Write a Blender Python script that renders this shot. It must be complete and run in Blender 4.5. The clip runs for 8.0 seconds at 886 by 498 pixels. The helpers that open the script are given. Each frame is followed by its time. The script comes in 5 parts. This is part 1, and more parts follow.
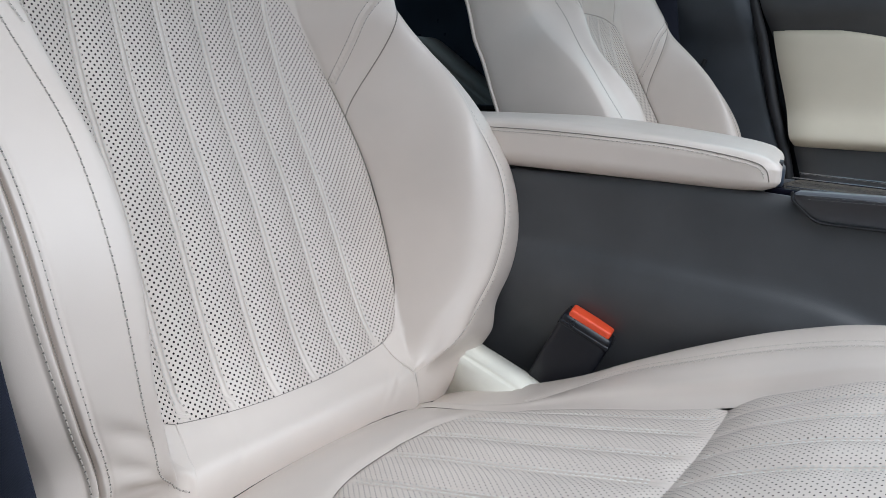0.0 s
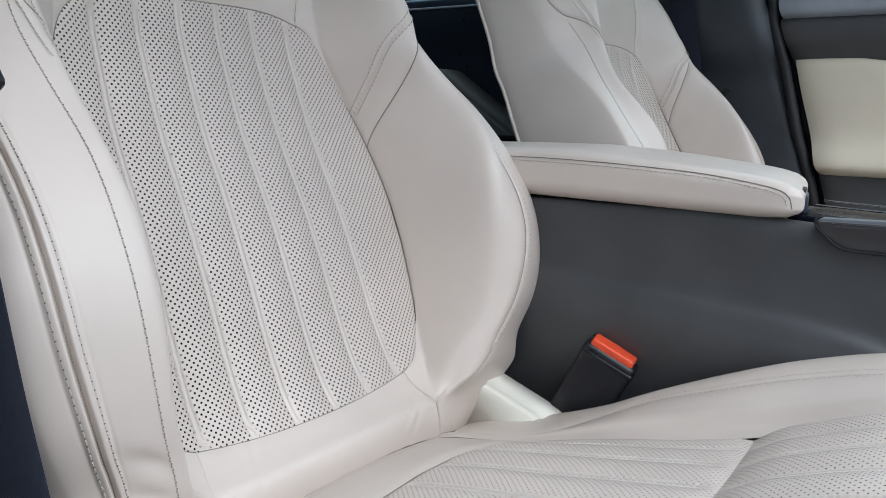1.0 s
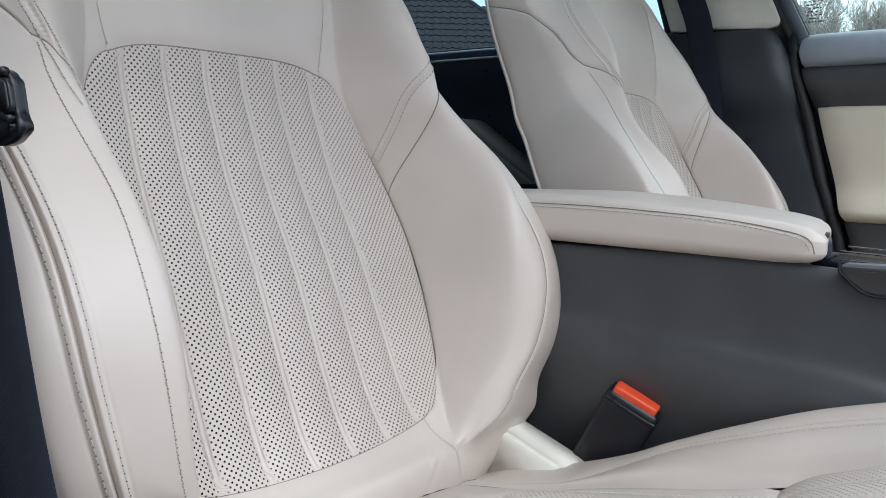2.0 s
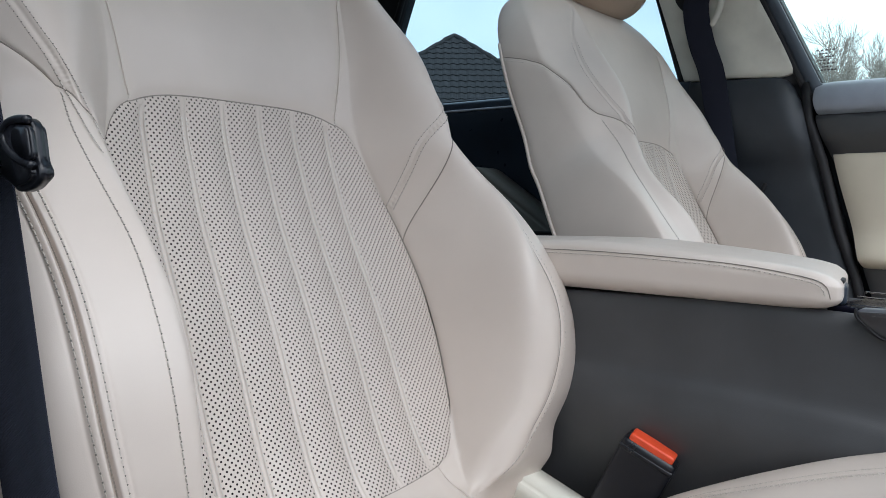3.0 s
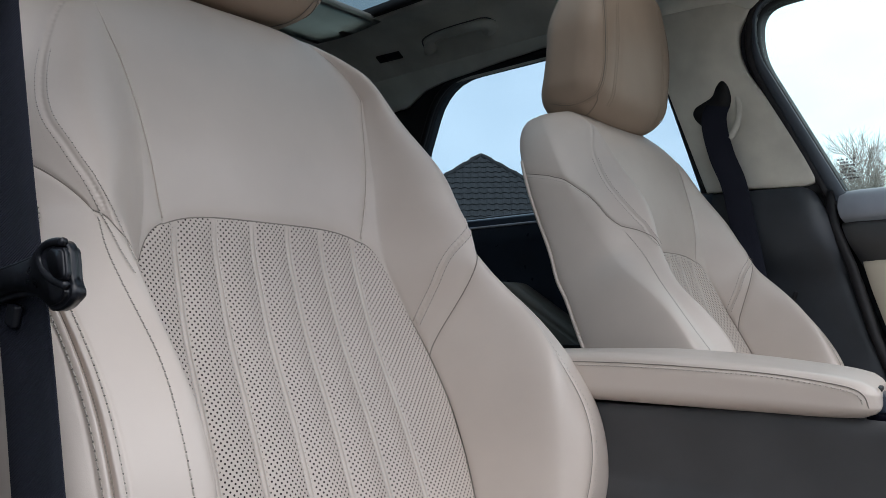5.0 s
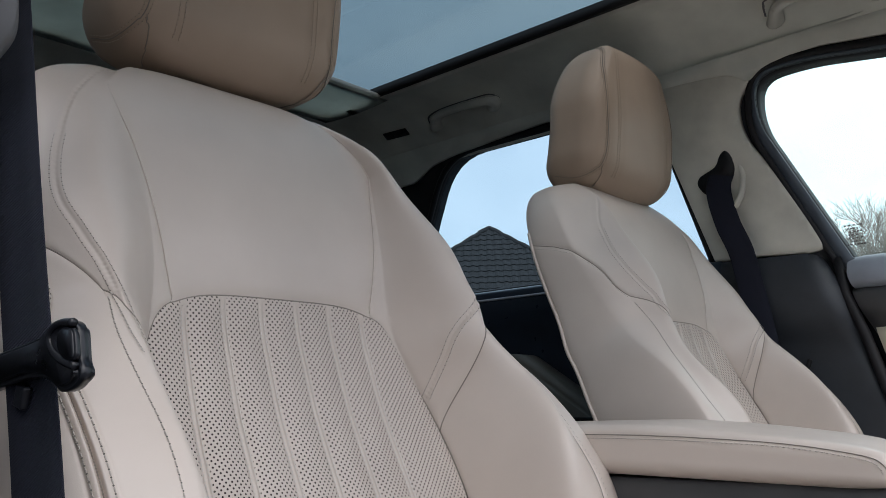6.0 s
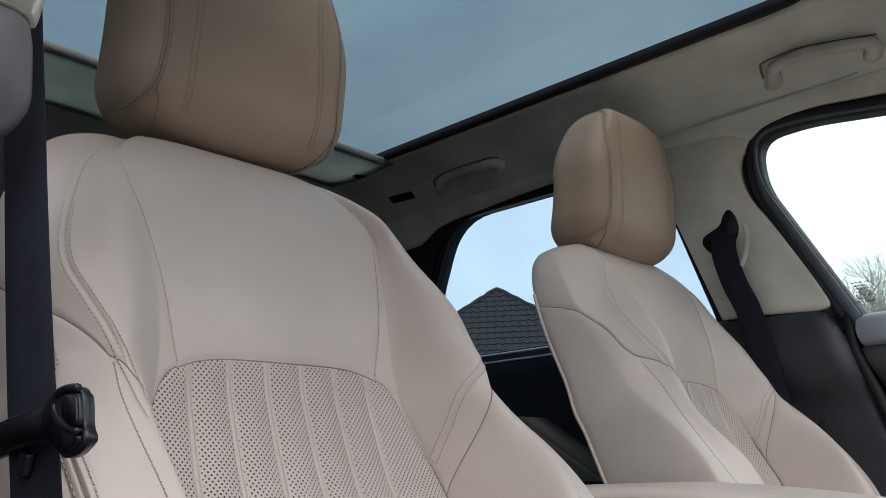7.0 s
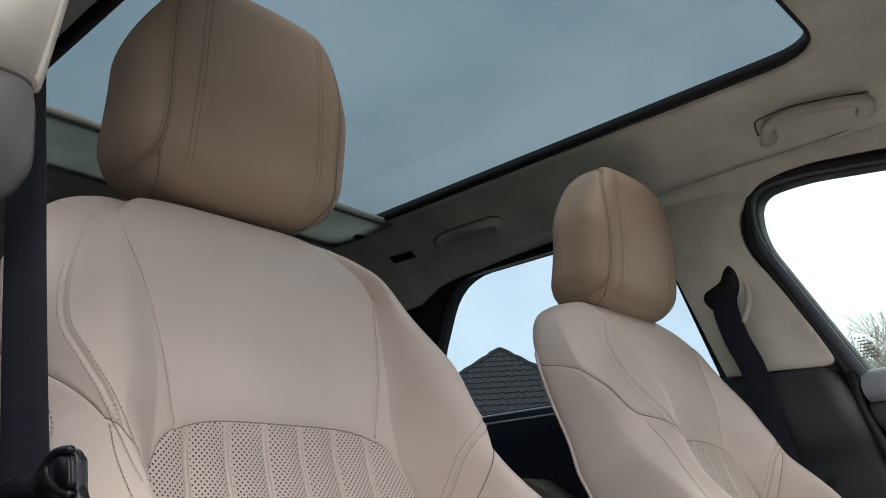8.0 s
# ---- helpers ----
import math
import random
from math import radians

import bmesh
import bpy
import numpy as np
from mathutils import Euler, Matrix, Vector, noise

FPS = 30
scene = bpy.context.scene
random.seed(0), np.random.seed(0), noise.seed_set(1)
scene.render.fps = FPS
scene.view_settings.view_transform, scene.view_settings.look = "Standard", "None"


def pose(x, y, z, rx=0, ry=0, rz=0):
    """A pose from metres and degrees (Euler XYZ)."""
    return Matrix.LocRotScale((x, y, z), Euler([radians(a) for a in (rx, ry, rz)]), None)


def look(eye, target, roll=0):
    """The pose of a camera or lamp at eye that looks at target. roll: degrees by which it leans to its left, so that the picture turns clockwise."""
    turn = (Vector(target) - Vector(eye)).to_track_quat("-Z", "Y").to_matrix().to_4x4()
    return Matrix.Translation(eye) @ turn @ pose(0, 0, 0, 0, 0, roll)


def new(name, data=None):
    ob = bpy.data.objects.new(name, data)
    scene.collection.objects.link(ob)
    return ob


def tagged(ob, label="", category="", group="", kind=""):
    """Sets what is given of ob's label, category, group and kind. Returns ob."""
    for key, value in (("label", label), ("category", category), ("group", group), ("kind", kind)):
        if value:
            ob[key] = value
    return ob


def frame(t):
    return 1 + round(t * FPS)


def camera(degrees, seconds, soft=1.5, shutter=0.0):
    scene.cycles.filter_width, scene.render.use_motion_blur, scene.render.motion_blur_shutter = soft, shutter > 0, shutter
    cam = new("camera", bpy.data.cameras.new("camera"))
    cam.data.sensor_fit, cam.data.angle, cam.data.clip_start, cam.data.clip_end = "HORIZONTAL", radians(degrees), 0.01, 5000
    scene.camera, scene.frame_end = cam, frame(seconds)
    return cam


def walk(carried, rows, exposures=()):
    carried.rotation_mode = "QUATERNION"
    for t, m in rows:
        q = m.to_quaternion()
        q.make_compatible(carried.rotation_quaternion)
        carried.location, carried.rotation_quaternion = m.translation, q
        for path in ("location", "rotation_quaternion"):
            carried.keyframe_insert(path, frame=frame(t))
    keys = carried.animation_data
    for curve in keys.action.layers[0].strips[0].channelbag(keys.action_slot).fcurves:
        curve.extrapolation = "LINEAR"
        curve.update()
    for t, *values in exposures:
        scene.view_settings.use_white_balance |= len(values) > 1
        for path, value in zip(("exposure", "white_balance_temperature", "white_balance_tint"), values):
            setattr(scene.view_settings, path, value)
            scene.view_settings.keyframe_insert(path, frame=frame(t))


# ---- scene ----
cam = camera(56.64, 8.0, 0.4)
# seconds, eye x y z (x: car forward, y: car left), heading from +y towards -x, pitch, roll
ROWS = [
    (0.0, 0.4809, -0.8696, 0.8954, 33.9255, -11.7473, 1.6255),
    (0.5, 0.4834, -0.8699, 0.8938, 34.8586, -10.5671, 1.1598),
    (1.0, 0.485, -0.869, 0.8927, 35.7102, -9.5759, 1.1159),
    (1.5, 0.4871, -0.8687, 0.8911, 36.685, -8.0413, 1.097),
    (3.0, 0.4965, -0.8696, 0.8866, 38.8126, -2.7452, 0.7083),
    (3.5, 0.4972, -0.8699, 0.8864, 39.2038, -1.3548, 0.5518),
    (4.0, 0.5003, -0.8707, 0.8852, 40.0194, 0.9577, 0.2137),
    (4.5, 0.5021, -0.8705, 0.8843, 40.6037, 3.0184, -0.0128),
    (6.0, 0.507, -0.8717, 0.8841, 41.5319, 10.4528, -1.3357),
    (6.5, 0.5092, -0.8732, 0.884, 41.9289, 12.6612, -1.7046),
    (7.0, 0.5129, -0.8729, 0.883, 41.9664, 14.7728, -1.8923),
    (7.5, 0.5143, -0.8718, 0.8816, 41.9383, 16.9014, -2.141),
    (8.0, 0.5148, -0.8711, 0.8809, 41.9209, 18.9576, -2.4813),
]


def aim(ex, ey, ez, heading, pitch, roll):
    h, p = radians(heading), radians(pitch)
    way = Vector((-math.sin(h) * math.cos(p), math.cos(h) * math.cos(p), math.sin(p)))
    return look((ex, ey, ez), Vector((ex, ey, ez)) + way, roll)


EXPOSURES = [(0.0, 0.03, 6010, 9), (1.5, 0.06, 6050, 9), (3.0, -0.02, 6190, 10), (3.5, -0.14, 6250, 10.5), (4.5, -0.30, 6330, 12), (6.0, -0.29, 6480, 14), (7.0, -0.22, 6660, 14), (8.0, -0.19, 7120, 16.5)]
walk(cam, [(t, aim(*row)) for t, *row in ROWS], EXPOSURES)

# ---- world, sun ----
world = bpy.data.worlds.new("overcast_sky")
scene.world = world
world.use_nodes = True
wn, wl = world.node_tree.nodes, world.node_tree.links
bg = wn["Background"]
sky = wn.new("ShaderNodeTexSky")
sky.sky_type, sky.sun_disc = "NISHITA", False
sky.sun_elevation, sky.sun_rotation, sky.air_density, sky.dust_density = radians(50), radians(116), 1.0, 3.0
coord = wn.new("ShaderNodeTexCoord")
stretch = wn.new("ShaderNodeMapping")
stretch.inputs["Scale"].default_value = (1.0, 1.0, 1.7)
wl.new(coord.outputs["Generated"], stretch.inputs["Vector"])
clouds = wn.new("ShaderNodeTexNoise")
clouds.inputs["Scale"].default_value, clouds.inputs["Detail"].default_value, clouds.inputs["Roughness"].default_value = 3.0, 7.0, 0.52
wl.new(stretch.outputs["Vector"], clouds.inputs["Vector"])
band = wn.new("ShaderNodeValToRGB")
band.color_ramp.elements[0].position, band.color_ramp.elements[1].position = 0.33, 0.66
band.color_ramp.elements[0].color = (12.6, 14.5, 16.6, 1)
band.color_ramp.elements[1].color = (18.6, 20.1, 21.6, 1)
wl.new(clouds.outputs["Fac"], band.inputs["Fac"])
cover = wn.new("ShaderNodeMix")
cover.data_type = "RGBA"
cover.inputs["Factor"].default_value = 0.82
wl.new(sky.outputs["Color"], cover.inputs["A"])
wl.new(band.outputs["Color"], cover.inputs["B"])
parts = wn.new("ShaderNodeSeparateXYZ")
wl.new(coord.outputs["Generated"], parts.inputs["Vector"])
rise = wn.new("ShaderNodeMapRange")
rise.inputs["From Min"].default_value, rise.inputs["From Max"].default_value = 0.0, 1.0
rise.inputs["To Min"].default_value, rise.inputs["To Max"].default_value = 0.92, 1.18
wl.new(parts.outputs["Z"], rise.inputs["Value"])
deep = wn.new("ShaderNodeVectorMath")
deep.operation = "SCALE"
wl.new(cover.outputs["Result"], deep.inputs[0])
wl.new(rise.outputs["Result"], deep.inputs["Scale"])
wl.new(deep.outputs["Vector"], bg.inputs["Color"])
bg.inputs["Strength"].default_value = 0.12

sun = new("sun", bpy.data.lights.new("sun", "SUN"))
sun.data.energy, sun.data.angle, sun.data.color = 1.3, radians(50), (1.0, 0.94, 0.87)
sun.matrix_world = look((6, -3.0, 8), (0, 0, 0))


# ---- materials ----
def material(name, base, rough=0.5, metal=0.0, spec=0.5):
    m = bpy.data.materials.new(name)
    m.use_nodes = True
    b = m.node_tree.nodes["Principled BSDF"]
    b.inputs["Base Color"].default_value = (*base, 1)
    b.inputs["Roughness"].default_value, b.inputs["Metallic"].default_value = rough, metal
    b.inputs["Specular IOR Level"].default_value = spec
    return m, m.node_tree.nodes, m.node_tree.links, b


def noise_node(n, l, scale, detail=3.0, coords="Object", rough=0.5):
    c = n.new("ShaderNodeTexCoord")
    t = n.new("ShaderNodeTexNoise")
    t.inputs["Scale"].default_value, t.inputs["Detail"].default_value, t.inputs["Roughness"].default_value = scale, detail, rough
    l.new(c.outputs[coords], t.inputs["Vector"])
    return t.outputs["Fac"]


def tint(n, l, fac, lo, hi, p0=0.3, p1=0.7):
    r = n.new("ShaderNodeValToRGB")
    r.color_ramp.elements[0].position, r.color_ramp.elements[1].position = p0, p1
    r.color_ramp.elements[0].color, r.color_ramp.elements[1].color = (*lo, 1), (*hi, 1)
    l.new(fac, r.inputs["Fac"])
    return r.outputs["Color"]


def relief(n, l, b, height, strength, distance):
    k = n.new("ShaderNodeBump")
    k.inputs["Strength"].default_value, k.inputs["Distance"].default_value = strength, distance
    l.new(height, k.inputs["Height"])
    if b.inputs["Normal"].is_linked:
        l.new(b.inputs["Normal"].links[0].from_socket, k.inputs["Normal"])
    l.new(k.outputs["Normal"], b.inputs["Normal"])


def calc(n, l, op, a, c=None):
    k = n.new("ShaderNodeMath")
    k.operation = op
    for i, v in enumerate((a, c)):
        if v is None:
            continue
        if isinstance(v, (int, float)):
            k.inputs[i].default_value = v
        else:
            l.new(v, k.inputs[i])
    return k.outputs[0]


def leather(name, base, rough=0.42, holes=False, grain=1400, size=1.0, P=0.0051):
    m, n, l, b = material(name, base, rough, 0.0, 0.5)
    worn = noise_node(n, l, 7.0, 4)
    col = tint(n, l, worn, [c * 0.93 for c in base], [min(1, c * 1.05) for c in base])
    c = n.new("ShaderNodeTexCoord")
    v = n.new("ShaderNodeTexVoronoi")
    v.inputs["Scale"].default_value = grain
    l.new(c.outputs["Object"], v.inputs["Vector"])
    gl = noise_node(n, l, 26.0, 3)
    rr = n.new("ShaderNodeMapRange")
    rr.inputs["To Min"].default_value, rr.inputs["To Max"].default_value = rough - 0.07, rough + 0.09
    l.new(gl, rr.inputs["Value"])
    l.new(rr.outputs["Result"], b.inputs["Roughness"])
    relief(n, l, b, v.outputs["Distance"], 0.10, 0.0003)
    relief(n, l, b, noise_node(n, l, 30.0, 4), 0.10, 0.003)
    if holes:
        uv = n.new("ShaderNodeUVMap")
        s = n.new("ShaderNodeSeparateXYZ")
        l.new(uv.outputs["UV"], s.inputs["Vector"])

        def lattice(ox, oy):
            out = []
            for ch, o in (("X", ox), ("Y", oy)):
                k = calc(n, l, "FRACT", calc(n, l, "ADD", calc(n, l, "DIVIDE", s.outputs[ch], P), o))
                k = calc(n, l, "MULTIPLY", calc(n, l, "SUBTRACT", k, 0.5), P)
                out.append(calc(n, l, "MULTIPLY", k, k))
            return calc(n, l, "SQRT", calc(n, l, "ADD", out[0], out[1]))

        d = calc(n, l, "MINIMUM", lattice(0.0, 0.0), lattice(0.5, 0.5))
        mask = n.new("ShaderNodeMapRange")
        mask.inputs["From Min"].default_value, mask.inputs["From Max"].default_value = 0.00084 * size, 0.00106 * size
        mask.inputs["To Min"].default_value, mask.inputs["To Max"].default_value = 1.0, 0.0
        l.new(d, mask.inputs["Value"])
        at = n.new("ShaderNodeAttribute")
        at.attribute_name = "pleat"
        hole = calc(n, l, "MULTIPLY", mask.outputs["Result"], at.outputs["Fac"])
        mix = n.new("ShaderNodeMix")
        mix.data_type = "RGBA"
        mix.inputs["B"].default_value = (0.008, 0.0075, 0.007, 1)
        l.new(hole, mix.inputs["Factor"])
        l.new(col, mix.inputs["A"])
        col = mix.outputs["Result"]
        solid = calc(n, l, "SUBTRACT", 1.0, hole)
        l.new(calc(n, l, "MULTIPLY", solid, 0.5), b.inputs["Specular IOR Level"])
        relief(n, l, b, solid, 0.35, 0.0006)
    l.new(col, b.inputs["Base Color"])
    return m


def plastic(name, base, rough=0.55, grain=1500.0, bump=0.25, spec=0.4, metal=0.0):
    m, n, l, b = material(name, base, rough, metal, spec)
    f = noise_node(n, l, 11.0, 5)
    l.new(tint(n, l, f, [c * 0.82 for c in base], [min(1, c * 1.15) for c in base]), b.inputs["Base Color"])
    rr = n.new("ShaderNodeMapRange")
    rr.inputs["To Min"].default_value, rr.inputs["To Max"].default_value = max(0.02, rough - 0.08), min(1, rough + 0.08)
    l.new(noise_node(n, l, 30.0, 3), rr.inputs["Value"])
    l.new(rr.outputs["Result"], b.inputs["Roughness"])
    relief(n, l, b, noise_node(n, l, grain, 2), bump, 0.0003)
    return m


def woven(name, base, scale, rough=0.8, bump=0.5):
    m, n, l, b = material(name, base, rough, 0, 0.25)
    l.new(tint(n, l, noise_node(n, l, 9.0, 5), [c * 0.85 for c in base], [min(1, c * 1.12) for c in base]), b.inputs["Base Color"])
    c = n.new("ShaderNodeTexCoord")
    w = n.new("ShaderNodeTexWave")
    w.inputs["Scale"].default_value, w.inputs["Distortion"].default_value = scale, 1.5
    w.bands_direction = "DIAGONAL"
    l.new(c.outputs["Object"], w.inputs["Vector"])
    relief(n, l, b, w.outputs["Fac"], bump, 0.0004)
    return m


def glass(name, tone, gloss=0.9, sheen=0.25):
    m = bpy.data.materials.new(name)
    m.use_nodes = True
    n, l = m.node_tree.nodes, m.node_tree.links
    n.clear()
    out, t, g, x, f = (n.new("ShaderNode" + k) for k in ("OutputMaterial", "BsdfTransparent", "BsdfGlossy", "MixShader", "LayerWeight"))
    t.inputs["Color"].default_value = (*tone, 1)
    g.inputs["Roughness"].default_value = 0.02
    g.inputs["Color"].default_value = (gloss, gloss, gloss, 1)
    k = calc(n, l, "MULTIPLY", calc(n, l, "POWER", f.outputs["Facing"], 4.0), sheen)
    l.new(calc(n, l, "ADD", k, 0.02), x.inputs[0])
    l.new(t.outputs[0], x.inputs[1])
    l.new(g.outputs[0], x.inputs[2])
    l.new(x.outputs[0], out.inputs["Surface"])
    return m


CREAM = (0.595, 0.522, 0.464)
M_LEATHER = leather("cream_leather", CREAM, 0.345)
M_HOLES = leather("perforated_cream_leather", CREAM, 0.47, True, 1400, 0.98, 0.0058)
M_FINE_HOLES = leather("perforated_cushion_leather", CREAM, 0.47, True, 1400, 0.56)
M_SEAM = plastic("seam_thread", (0.26, 0.23, 0.20), 0.8)
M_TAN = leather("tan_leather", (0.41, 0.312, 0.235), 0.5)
M_CORE = plastic("seam_tape", (0.16, 0.14, 0.12), 0.8)
M_PRICK = plastic("stitch_hole", (0.16, 0.145, 0.13), 0.9)
M_THREAD = plastic("grey_thread", (0.50, 0.45, 0.40), 0.7, 3000)
M_TAN_THREAD = plastic("tan_thread", (0.43, 0.35, 0.27), 0.7, 3000)
M_PALE_THREAD = plastic("pale_thread", (0.60, 0.57, 0.53), 0.7, 3000)
M_DARK = plastic("dark_grained_plastic", (0.054, 0.055, 0.058), 0.42, 1400, 0.30, 0.5)
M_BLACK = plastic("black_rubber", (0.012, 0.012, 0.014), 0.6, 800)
M_PILLAR = plastic("dark_slate_plastic", (0.042, 0.047, 0.055), 0.45, 1400, 0.3)
M_REAR = plastic("glossy_blue_black_panel", (0.018, 0.026, 0.040), 0.30, 1400, 0.12)
M_GLOSS = plastic("gloss_black_trim", (0.006, 0.006, 0.011), 0.20, 300, 0.02, 0.015)
M_LATCH = plastic("blue_grey_plastic", (0.035, 0.045, 0.062), 0.32, 900, 0.08)
M_CHROME = plastic("satin_metal", (0.62, 0.63, 0.66), 0.22, 700, 0.04, 0.5, 1.0)
M_BAR = plastic("grey_bar", (0.40, 0.42, 0.40), 0.45, 900, 0.1)
M_PAD = leather("slate_pad_leather", (0.10, 0.105, 0.118), 0.42)
M_SILL = plastic("grey_soft_trim", (0.30, 0.33, 0.38), 0.42, 1400, 0.25)
M_LOWER = plastic("mid_grey_plastic", (0.13, 0.13, 0.135), 0.5, 1400, 0.25)
M_FRAME = plastic("slate_window_frame", (0.075, 0.095, 0.12), 0.38, 900, 0.1)
M_BEIGE = leather("beige_door_leather", (0.60, 0.54, 0.43), 0.5, False, 700)
M_TRIM = plastic("beige_pillar_plastic", (0.715, 0.695, 0.615), 0.6, 1200, 0.3)
M_CLOTH = woven("woven_headliner", (0.765, 0.772, 0.70), 900, 0.9, 0.4)
M_HANDLE = plastic("handle_plastic", (0.60, 0.59, 0.53), 0.55, 1200, 0.2)
M_BLIND = woven("sunblind_cloth", (0.54, 0.59, 0.55), 700, 0.85, 0.3)
M_BELT = woven("belt_webbing", (0.014, 0.016, 0.028), 420, 0.75, 0.7)
M_CLASP = plastic("black_smooth_plastic", (0.010, 0.011, 0.015), 0.30, 700, 0.15)
# beige armrest plastic, its shade put into the dark base colour
M_ARM = plastic("shaded_grey_beige", (0.10, 0.10, 0.088), 0.6)
M_RED = plastic("red_button", (0.78, 0.085, 0.03), 0.38, 600, 0.08)
M_CLEAR = glass("clear_glass", (0.89, 0.96, 0.93))
M_TINT = glass("privacy_glass", (0.63, 0.725, 0.775))
M_ROOFGLASS = glass("dark_roof_glass", (0.345, 0.42, 0.45), 0.9, 0.08)
M_PRINT = plastic("grey_print", (0.12, 0.12, 0.12), 0.7)
M_TILE = plastic("brown_concrete_tile", (0.030, 0.027, 0.026), 0.85, 60, 0.5)
M_BARK = plastic("bare_bark", (0.36, 0.335, 0.31), 0.9, 40, 0.6)
M_BRICK = plastic("house_brick", (0.30, 0.17, 0.12), 0.85, 40, 0.5)
M_GROUND = plastic("worn_asphalt", (0.075, 0.074, 0.072), 0.95, 40, 0.6)
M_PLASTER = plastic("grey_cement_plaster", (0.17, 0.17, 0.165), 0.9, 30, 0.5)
M_CARPET = woven("black_carpet", (0.02, 0.02, 0.022), 300, 0.95, 0.8)
M_PAINT = plastic("dark_car_paint", (0.02, 0.024, 0.03), 0.2, 200, 0.02, 0.6)


# ---- building helpers ----
from mathutils.bvhtree import BVHTree

def thing(name, label, category, group="", kind="", at=(0, 0, 0)):
    e = tagged(new(name), label, category, group, kind)
    e.empty_display_size = 0.05
    e.location = at
    return e


def from_bm(name, bm, mat, smooth=True):
    me = bpy.data.meshes.new(name)
    bm.normal_update()
    bm.to_mesh(me)
    bm.free()
    me.materials.append(mat)
    if smooth:
        me.polygons.foreach_set("use_smooth", [True] * len(me.polygons))
    return me


def part(name, bm, mat, parent, label="", smooth=True):
    me = bm if isinstance(bm, bpy.types.Mesh) else from_bm(name, bm, mat, smooth)
    ob = new(name, me)
    if parent is not None:
        ob.parent = parent
        ob.matrix_parent_inverse = Matrix.Identity(4)
        if parent.parent is None:
            ob.location = -parent.location if parent.type == "EMPTY" else (0, 0, 0)
    if label:
        ob["label"] = label
    return ob


def structure(name, bm, mat, label, category, smooth=True):
    me = bm if isinstance(bm, bpy.types.Mesh) else from_bm(name, bm, mat, smooth)
    return tagged(new(name, me), label, category, kind="structure")


def hermite(xs, ys, x):
    """Smooth curve through keys (xs rising); ys may have several columns."""
    xs, ys, x = np.asarray(xs, float), np.asarray(ys, float), np.asarray(x, float)
    flat = ys.ndim == 1
    if flat:
        ys = ys[:, None]
    d = np.diff(ys, axis=0) / np.diff(xs)[:, None]
    h = np.diff(xs)
    m = np.zeros_like(ys)
    m[0], m[-1] = d[0], d[-1]
    for i in range(1, len(xs) - 1):
        m[i] = (d[i - 1] * h[i] + d[i] * h[i - 1]) / (h[i] + h[i - 1])
    i = np.clip(np.searchsorted(xs, x, side="right") - 1, 0, len(xs) - 2)
    t = ((x - xs[i]) / h[i])[..., None]
    hh = h[i][..., None]
    out = ((2 * t**3 - 3 * t**2 + 1) * ys[i] + (t**3 - 2 * t**2 + t) * hh * m[i] + (-2 * t**3 + 3 * t**2) * ys[i + 1] + (t**3 - t**2) * hh * m[i + 1])
    return out[..., 0] if flat else out


def grid_mesh(name, P, mat, uv=None, attr=None, flip=False):
    """A mesh from a grid of places P[rows, columns, 3], with uv and one float layer if given."""
    r, c = P.shape[:2]
    k = np.arange(r * c).reshape(r, c)
    q = np.stack([k[:-1, :-1], k[:-1, 1:], k[1:, 1:], k[1:, :-1]], -1).reshape(-1, 4)
    if flip:
        q = q[:, ::-1]
    me = bpy.data.meshes.new(name)
    me.from_pydata(P.reshape(-1, 3).tolist(), [], q.tolist())
    me.materials.append(mat)
    me.polygons.foreach_set("use_smooth", [True] * len(me.polygons))
    if uv is not None:
        lay = me.uv_layers.new(name="UVMap")
        lay.data.foreach_set("uv", uv.reshape(-1, 2)[q.reshape(-1)].ravel())
    if attr is not None:
        a = me.attributes.new("pleat", "FLOAT", "POINT")
        a.data.foreach_set("value", attr.ravel())
    me.update()
    return me


def normals(P, flip=False):
    a, b = np.gradient(P, axis=0), np.gradient(P, axis=1)
    n = np.cross(b, a)
    n /= np.linalg.norm(n, axis=2, keepdims=True) + 1e-12
    return -n if flip else n


def pinched(P, edges, depth=0.003, reach=0.006, flip=False, fade=1.0):
    """Sinks a sheet of leather towards the seams along the named edges (b, t: rows; l, r: columns)."""
    n = normals(P, flip)
    ro = np.concatenate([np.zeros((1, P.shape[1])), np.cumsum(np.linalg.norm(np.diff(P, axis=0), axis=2), 0)], 0)
    co = np.concatenate([np.zeros((P.shape[0], 1)), np.cumsum(np.linalg.norm(np.diff(P, axis=1), axis=2), 1)], 1)
    dist = np.full(P.shape[:2], 9.0)
    for e in edges:
        dist = np.minimum(dist, {"b": ro, "t": ro[-1:] - ro, "l": co, "r": co[:, -1:] - co}[e])
    return P - n * (fade * depth * np.exp(-((dist / reach) ** 1.3)))[..., None], n


def spread(n, ends=0.5):
    """n + 1 values from 0 to 1, closer together at both ends."""
    t = np.linspace(0, 1, n + 1)
    return (1 - ends) * t + ends * (0.5 - 0.5 * np.cos(np.pi * t))


